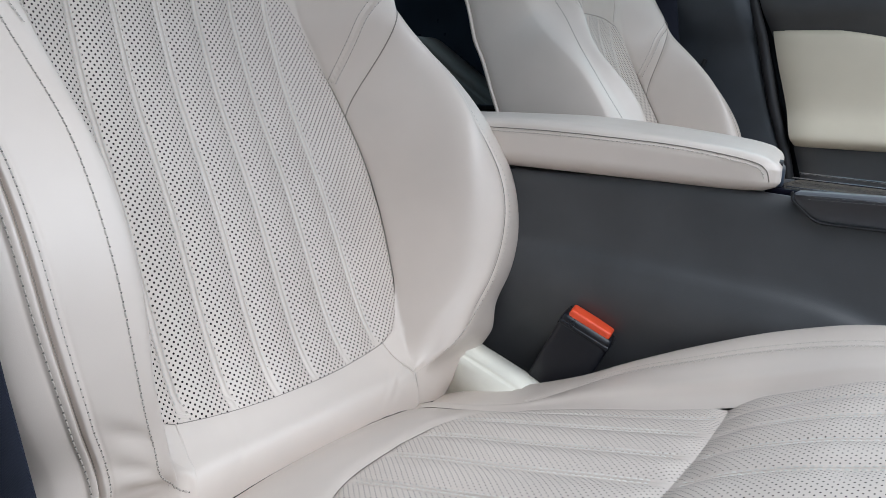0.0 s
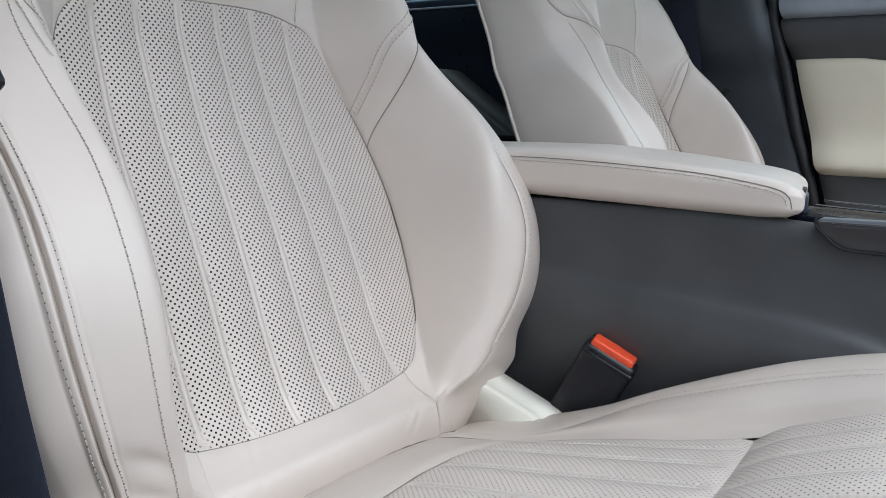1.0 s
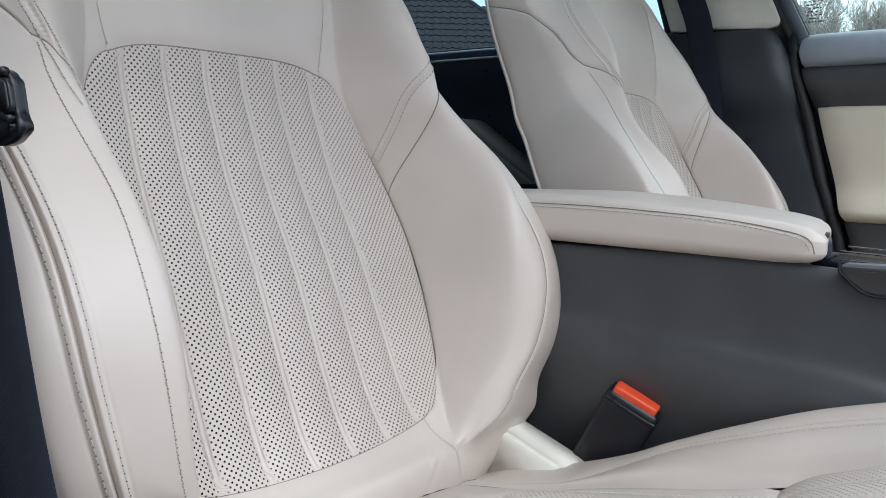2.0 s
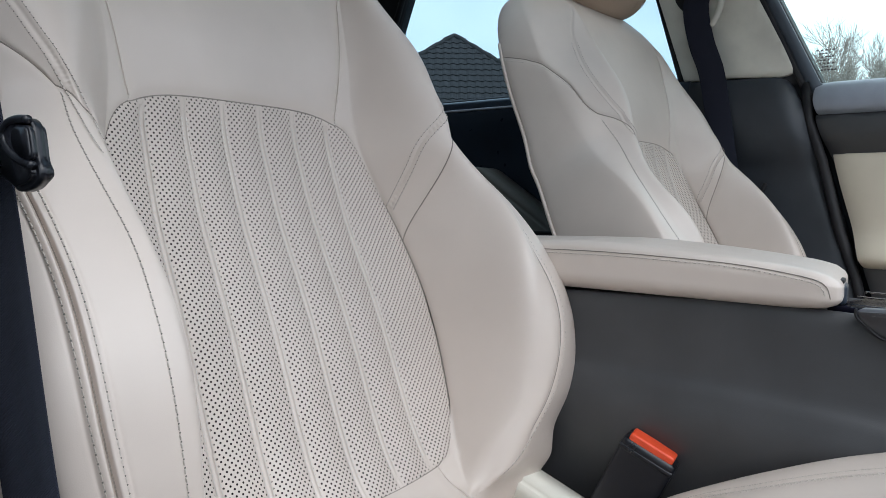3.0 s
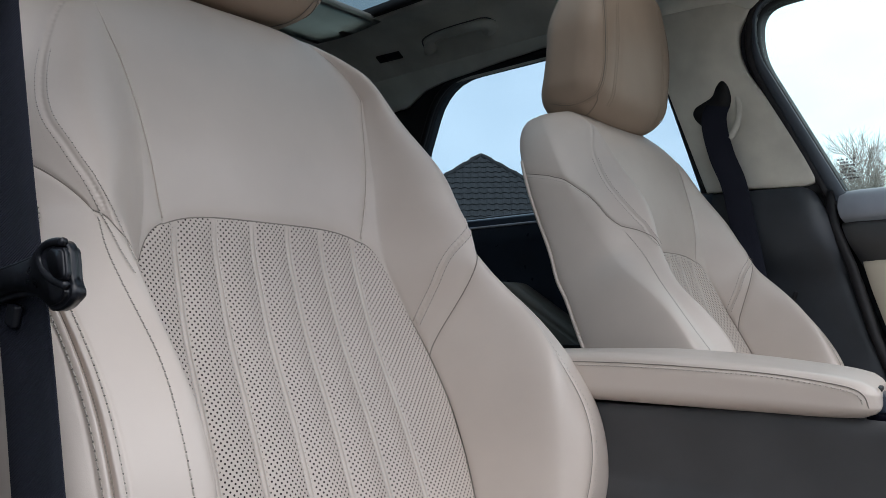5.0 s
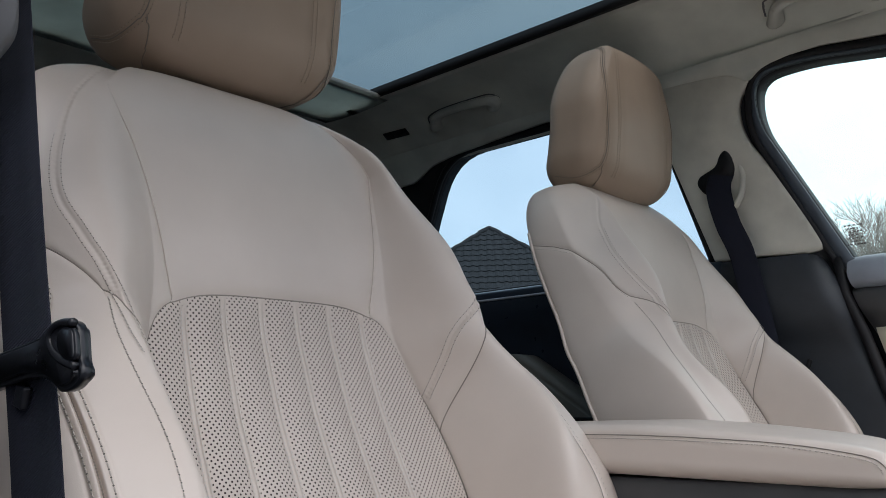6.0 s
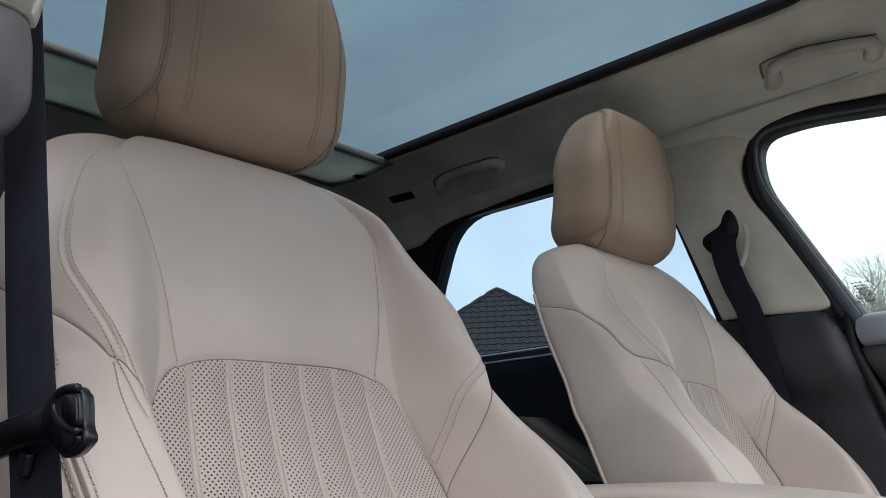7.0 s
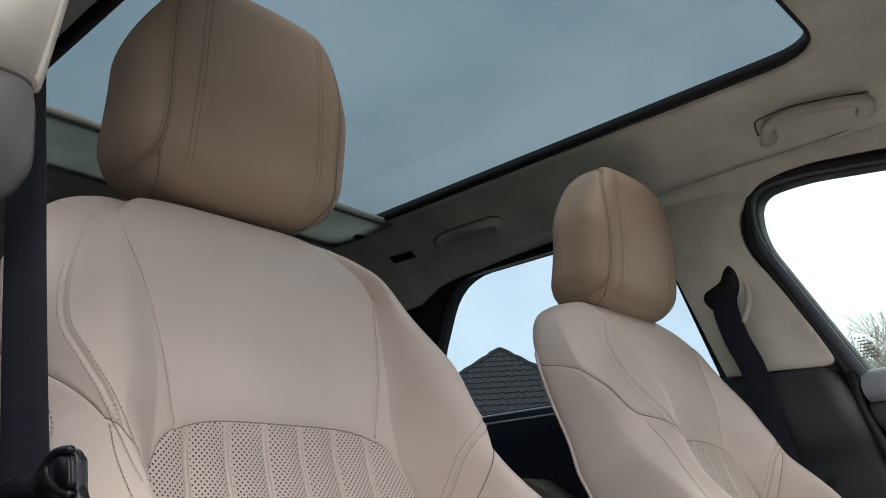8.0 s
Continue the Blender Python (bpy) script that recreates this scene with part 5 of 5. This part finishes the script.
part("pad_gap", tube([(p[0], -0.0925, p[1]) for p in gap], 0.0013, 6), M_BLACK, console)

# ---- belt buckle ----
buckle = thing("belt_buckle", "black seat belt buckle with a red release button", "belt buckle", at=(0.12, -0.105, 0.55))
M = Matrix.Translation((0.133, -0.104, 0.612)) @ Matrix.Rotation(radians(27), 4, "Y") @ Matrix.Rotation(radians(12), 4, "Z")
part("housing", block((0.058, 0.026, 0.088), 0.006, 3, M), M_CLASP, buckle, "black plastic housing")
part("release_button", block((0.048, 0.019, 0.012), 0.0030, 3, M @ Matrix.Translation((0.000, -0.001, 0.0445))), M_RED, buckle, "red plastic button")
part("collar", block((0.0588, 0.0268, 0.006), 0.002, 2, M @ Matrix.Translation((0, 0, 0.034))), M_CLASP, buckle)
part("slot_cover", block((0.054, 0.008, 0.008), 0.003, 3, M @ Matrix.Translation((0.0, 0.0125, 0.042))), M_BLACK, buckle)
part("stalk", block((0.030, 0.014, 0.11), 0.004, 2, M @ Matrix.Translation((0.0, 0, -0.09))), M_BLACK, buckle)

# ---- near belt and pillar ----
nbelt = thing("seat_belt", "black webbing seat belt hanging beside the seat with its tongue", "seat belt", "seat belts", at=(-0.05, -0.66, 0.6))
pts = [(-0.160, -0.655, 1.38), (-0.120, -0.66, 1.25), (-0.093, -0.66, 1.15), (-0.065, -0.66, 1.047), (-0.036, -0.66, 0.95), (-0.006, -0.66, 0.86), (0.028, -0.66, 0.74), (0.052, -0.66, 0.672), (0.085, -0.66, 0.58)]
DOORWAY, NEARER = np.array((0.50, -0.87, 0.885)), 0.91
pts = [tuple(DOORWAY + (p - DOORWAY) * NEARER) for p in hermite(np.linspace(0, 1, 9), np.array(pts), np.linspace(0, 1, 50))]
part("webbing", ribbon(pts, (0.966, 0.26, 0), 0.040, 0.0016), M_BELT, nbelt, "black woven webbing")
grip = rounded([(-0.0397, 0.9106), (0.0109, 0.9172), (0.0413, 0.92), (0.0637, 0.923), (0.0699, 0.9279), (0.0797, 0.9291), (0.0922, 0.9281), (0.0982, 0.9251), (0.1006, 0.9169), (0.1023, 0.9082), (0.1065, 0.9042), (0.1066, 0.8988), (0.0992, 0.8944), (0.0857, 0.8923), (0.0785, 0.8969), (0.0672, 0.9007), (0.0444, 0.9015), (-0.0355, 0.8921)], 0.006, 5)
part("tongue_grip", prism(grip, lambda a, b: Vector((a, -0.690, b)), Vector((0, 0.011, 0)), 0.0050, 5), M_CLASP, nbelt, "black plastic belt tongue")
thumb = rounded([(0.088, 0.9246), (0.1033, 0.9235), (0.1056, 0.9151), (0.1072, 0.9079), (0.0993, 0.9072), (0.09, 0.9104), (0.0851, 0.9177)], 0.006, 5)
part("thumb_rest", prism(thumb, lambda a, b: Vector((a, -0.6915, b)), Vector((0, 0.004, 0)), 0.0010, 3), M_CLASP, nbelt)
lip = hermite(np.linspace(0, 1, 8), np.array([(0.1005, 0.9265), (0.0877, 0.9272), (0.0782, 0.9254), (0.0741, 0.9211), (0.0763, 0.9157), (0.0836, 0.9108), (0.0938, 0.9072), (0.1046, 0.9048)]), np.linspace(0, 1, 30))
part("grip_ridge", tube([(a, -0.6895, b) for a, b in lip], 0.0022, 8), M_CLASP, nbelt)
part("stop_button", block((0.012, 0.005, 0.013), 0.0022, 4, Matrix.Translation((0.028, -0.683, 0.8915)) @ Matrix.Rotation(0.25, 4, "Y")), M_CLASP, nbelt, "small black stop button")

npillar = thing("pillar_trim", "pale plastic middle pillar trim beside the open doorway", "pillar trim", kind="structure", at=(-0.12, -0.70, 0.5))
upper = rounded([(-0.30, 1.345), (-0.057, 1.211), (-0.009, 1.183), (0.019, 1.162), (0.045, 1.212), (0.085, 1.30), (-0.05, 1.50), (-0.30, 1.50)], [0.01, 0.03, 0.03, 0.012, 0.03, 0.05, 0.03, 0.01], 4)
FACE, MID = np.array((0.9, -0.436, 0)), np.array((0.02, -0.70, 1.16))


def on_face(a, b, sink=0.0):
    """A place on the pillar's face, which looks out of the doorway."""
    d = np.array((a, -0.70, b)) - DOORWAY
    return Vector(DOORWAY + d * (((MID - FACE * sink - DOORWAY) @ FACE) / (d @ FACE)))


part("upper_cover", prism(upper, on_face, Vector(-0.02 * FACE), 0.005, 3), M_TRIM, npillar, "pale beige plastic")
lower = rounded([(-0.30, 1.341), (-0.057, 1.207), (-0.009, 1.179), (0.015, 1.160), (0.020, 1.14), (0.025, 1.108), (-0.002, 1.101), (-0.10, 1.104), (-0.30, 1.11)], [0.01, 0.03, 0.03, 0.008, 0.02, 0.012, 0.02, 0.02, 0.01], 4)
part("lower_cover", prism(lower, lambda a, b: on_face(a, b, 0.003), Vector(-0.02 * FACE), 0.005, 3), M_LOWER, npillar, "grey plastic")
# unseen panel stretched forward from the pillar foot to shade the seat's low side
foot = rounded([(-0.39, 0.38), (0.24, 0.38), (0.20, 0.62), (0.14, 0.74), (0.03, 0.86), (-0.03, 1.07), (-0.39, 1.07)], 0.03)
part("foot_light_block", prism(foot, lambda a, b: Vector((a, -0.737, b)), Vector((0, -0.03, 0)), 0.008, 3), M_PILLAR, npillar, "dark slate plastic")
structure("wall_near_sill", block((1.30, 0.10, 0.12), 0.02, 3, Matrix.Translation((0.45, -0.755, 0.36))), M_PAINT, "dark painted sill of the open doorway", "door sill")


# ---- headliner fittings ----
def grab_handle(bar, gap, label):
    """bar: places (x, y, drop under the headliner) from foot to foot; gap: the edge of its recess."""
    x0, x1 = bar[0][0], bar[-1][0]
    h = thing("grab_handle", label, "grab handle", "grab handles", at=((x0 + x1) / 2, 0.57, roof_z(0.57)))
    q = hermite(np.linspace(0, 1, len(bar)), np.array(bar), np.linspace(0, 1, 60))
    q = [(x, y, roof_z(y) - d) for x, y, d in q]
    part("grip", tube(q, 0.0118, 12, squash=0.85), M_HANDLE, h, "beige plastic grip")
    for foot in (q[:15], q[:-16:-1]):
        part("foot", tube([tuple(p) for p in foot], 0.0185, 14, taper=list(np.linspace(1.0, 0.64, 15)), squash=0.8), M_HANDLE, h)
    q = hermite(np.linspace(0, 1, len(gap)), np.array(gap), np.linspace(0, 1, 40))
    # dark tube laid on the headliner as the shade over the grip
    part("recess_shade", tube([(x, y, roof_z(y) + 0.0008) for x, y in q], 0.0024, 8), M_LOWER, h, "dark line drawn for the shade along the recess")
    return h


grab_handle([(0.040, 0.584, 0.003), (0.045, 0.570, 0.012), (0.054, 0.550, 0.017), (0.075, 0.540, 0.018), (0.104, 0.537, 0.018), (0.150, 0.543, 0.018), (0.189, 0.551, 0.018), (0.209, 0.559, 0.017), (0.215, 0.574, 0.012), (0.209, 0.590, 0.003)],
            [(0.026, 0.575), (0.030, 0.556), (0.041, 0.545), (0.100, 0.541), (0.146, 0.548), (0.190, 0.558), (0.225, 0.564)], "beige grab handle above the front passenger window")
grab_handle([(-0.790, 0.580, 0.003), (-0.780, 0.564, 0.012), (-0.755, 0.545, 0.017), (-0.720, 0.540, 0.018), (-0.680, 0.540, 0.018), (-0.643, 0.542, 0.018), (-0.610, 0.546, 0.017), (-0.592, 0.560, 0.012), (-0.606, 0.576, 0.003)],
            [(-0.806, 0.575), (-0.795, 0.557), (-0.754, 0.547), (-0.697, 0.545), (-0.643, 0.546), (-0.600, 0.549), (-0.580, 0.565)], "beige grab handle above the rear window")
hook = thing("coat_hook", "small dark folding coat hook set in the headliner", "coat hook", at=(-0.92, 0.57, roof_z(0.57)))
tip = Matrix.Translation((-0.922, 0.571, roof_z(0.571) - 0.001)) @ Matrix.Rotation(-0.58, 4, "X") @ Matrix.Rotation(0.05, 4, "Z")
part("plate", block((0.078, 0.022, 0.006), 0.002, 2, tip), M_BLACK, hook)
part("flap", block((0.036, 0.017, 0.004), 0.0015, 2, tip @ Matrix.Translation((0.012, 0, -0.003))), M_CLASP, hook, "dark grey plastic flap")

# ---- outside ----
structure("ground", block((600, 600, 0.1), 0.001, 1, Matrix.Translation((0, 0, -0.30))), M_GROUND, "worn asphalt ground round the car", "ground", False)

# two added walls, never in view, that hold low sky light off the cabin
structure("wall_sky_block_side", block((9.6, 0.25, 3.4), 0.02, 1, Matrix.Translation((-4.15, -1.75, 1.45))), M_PLASTER, "unseen plain grey plastered wall added beside the car to block sky light", "garden wall", False)
structure("wall_sky_block_front", block((0.25, 14, 2.8), 0.02, 1, Matrix.Translation((7.5, 0, 1.15))), M_PLASTER, "unseen plain grey plastered wall added ahead of the car to block sky light", "garden wall", False)

APEX = Vector((-11.6, 14.5, 4.95))
way = Vector((-0.62, 0.785, 0)).normalized()
across = Vector((way.y, -way.x, 0))
RUN, RISE = 3.5, 2.75
house = thing("house", "brick house with a brown tiled pyramid roof", "house", at=(APEX.x, APEX.y, -0.25))
bm = bmesh.new()
base = [APEX + across * (a * RUN) + way * (b * RUN) - Vector((0, 0, RISE)) for a, b in ((-1, -1), (1, -1), (1, 1), (-1, 1))]
vs = [bm.verts.new(p) for p in base]
t = bm.verts.new(APEX - Vector((0, 0, 0.03)))
for i in range(4):
    bm.faces.new((vs[i], vs[(i + 1) % 4], t))
bm.faces.new(vs[::-1])
roof = part("roof", bm, M_TILE, house, "brown concrete tiles", False)
bm = bmesh.new()
bmesh.ops.create_cube(bm, size=1.0)
bmesh.ops.scale(bm, vec=(RUN * 1.86, RUN * 1.86, APEX.z - RISE + 0.3), verts=bm.verts)
bm.transform(Matrix.Translation((APEX.x, APEX.y, (APEX.z - RISE - 0.3) / 2)) @ Matrix.Rotation(math.atan2(across.y, across.x), 4, "Z"))
part("wall", bm, M_BRICK, house, "red-brown brick", False)
for a in (-1, 1):
    e = APEX + across * (a * RUN) - way * RUN - Vector((0, 0, RISE))
    n = 22
    part("ridge_tiles", tube([APEX.lerp(e, i / n) + Vector((0, 0, 0.02 + 0.02 * (i % 2))) for i in range(n + 1)], 0.065, 8), M_TILE, roof)
part("gutter", tube([base[0] - way * 0.06, base[1] - way * 0.06], 0.07, 8), M_BLACK, house)


# bare trees
def tree(seed, x, y, height):
    rnd = random.Random(seed)
    verts, faces = [], []

    def limb(a, b, r0, r1):
        d = (b - a).normalized()
        u = d.orthogonal().normalized()
        w = d.cross(u)
        k = len(verts)
        for p, r in ((a, r0), (b, r1)):
            for i in range(3 if r0 < 0.05 else 6):
                ang = 2 * math.pi * i / (3 if r0 < 0.05 else 6)
                verts.append(tuple(p + (u * math.cos(ang) + w * math.sin(ang)) * r))
        m = 3 if r0 < 0.05 else 6
        for i in range(m):
            faces.append((k + i, k + (i + 1) % m, k + m + (i + 1) % m, k + m + i))

    def grow(p, d, length, r, depth):
        steps = 3
        for i in range(steps):
            d = (d + Vector((rnd.uniform(-1, 1), rnd.uniform(-1, 1), rnd.uniform(-0.4, 0.7))) * 0.26).normalized()
            q = p + d * (length / steps)
            limb(p, q, r, r * 0.86)
            p, r = q, r * 0.86
            if depth > 0 and (i > 0 or depth < 5):
                for _ in range(3 if depth < 3 else 2 if depth < 4 else 1):
                    s = (d + Vector((rnd.uniform(-1, 1), rnd.uniform(-1, 1), rnd.uniform(-0.2, 0.7))) * 0.85).normalized()
                    grow(p, s, length * rnd.uniform(0.55, 0.75), max(0.010, r * 0.55), depth - 1)

    grow(Vector((0, 0, 0)), Vector((0, 0, 1)), height * 0.40, height * 0.020, 5)
    me = bpy.data.meshes.new("branches")
    me.from_pydata(verts, [], faces)
    me.materials.append(M_BARK)
    me.update()
    e = thing("tree", "bare winter tree with fine grey-brown twigs", "tree", "bare trees", at=(x, y, -0.25))
    ob = new("branches", me)
    ob.parent = e
    return e


for i in range(13):
    x, y, h = -16.6 + 1.25 * i, 46.5 + 3.2 * (i % 3) - 0.7 * (i % 2), 11.3 + 0.7 * math.sin(2.3 * i)
    tree(20 + i, x, y, h)

# roof tiles on the side of the house that faces the car
slope = math.hypot(RUN, RISE)
down = (-way * RUN - Vector((0, 0, RISE))).normalized()
lift = across.cross(down)
lift = lift if lift.z > 0 else -lift
bm = bmesh.new()
L_ = 0.30
prof = [(-0.09, 0.0), (-0.060, 0.018), (-0.030, 0.024), (0.005, 0.014), (0.045, 0.000), (0.09, 0.001)]
a = [bm.verts.new((px, 0, pz + 0.022)) for px, pz in prof]
b = [bm.verts.new((px, L_, pz + 0.043)) for px, pz in prof]
c = [bm.verts.new((px, L_, pz + 0.026)) for px, pz in prof]
for i in range(5):
    bm.faces.new((a[i], a[i + 1], b[i + 1], b[i]))
    bm.faces.new((b[i], b[i + 1], c[i + 1], c[i]))
tile_mesh = from_bm("tile", bm, M_TILE, False)
turn = Matrix((across, down, lift)).transposed().to_4x4()
rows_n = int(slope / 0.25)
for r in range(rows_n):
    d = 0.10 + r * 0.25
    half = RUN * (d + 0.25) / slope
    n = int(half / 0.17)
    for k in range(-n, n + 1):
        if r > 13:
            continue
        x = k * 0.178
        if abs(x) > half + 0.02:
            continue
        ob = new("tile", tile_mesh)
        ob.parent = roof
        ob.matrix_basis = Matrix.Translation(APEX + down * d + across * x) @ turn
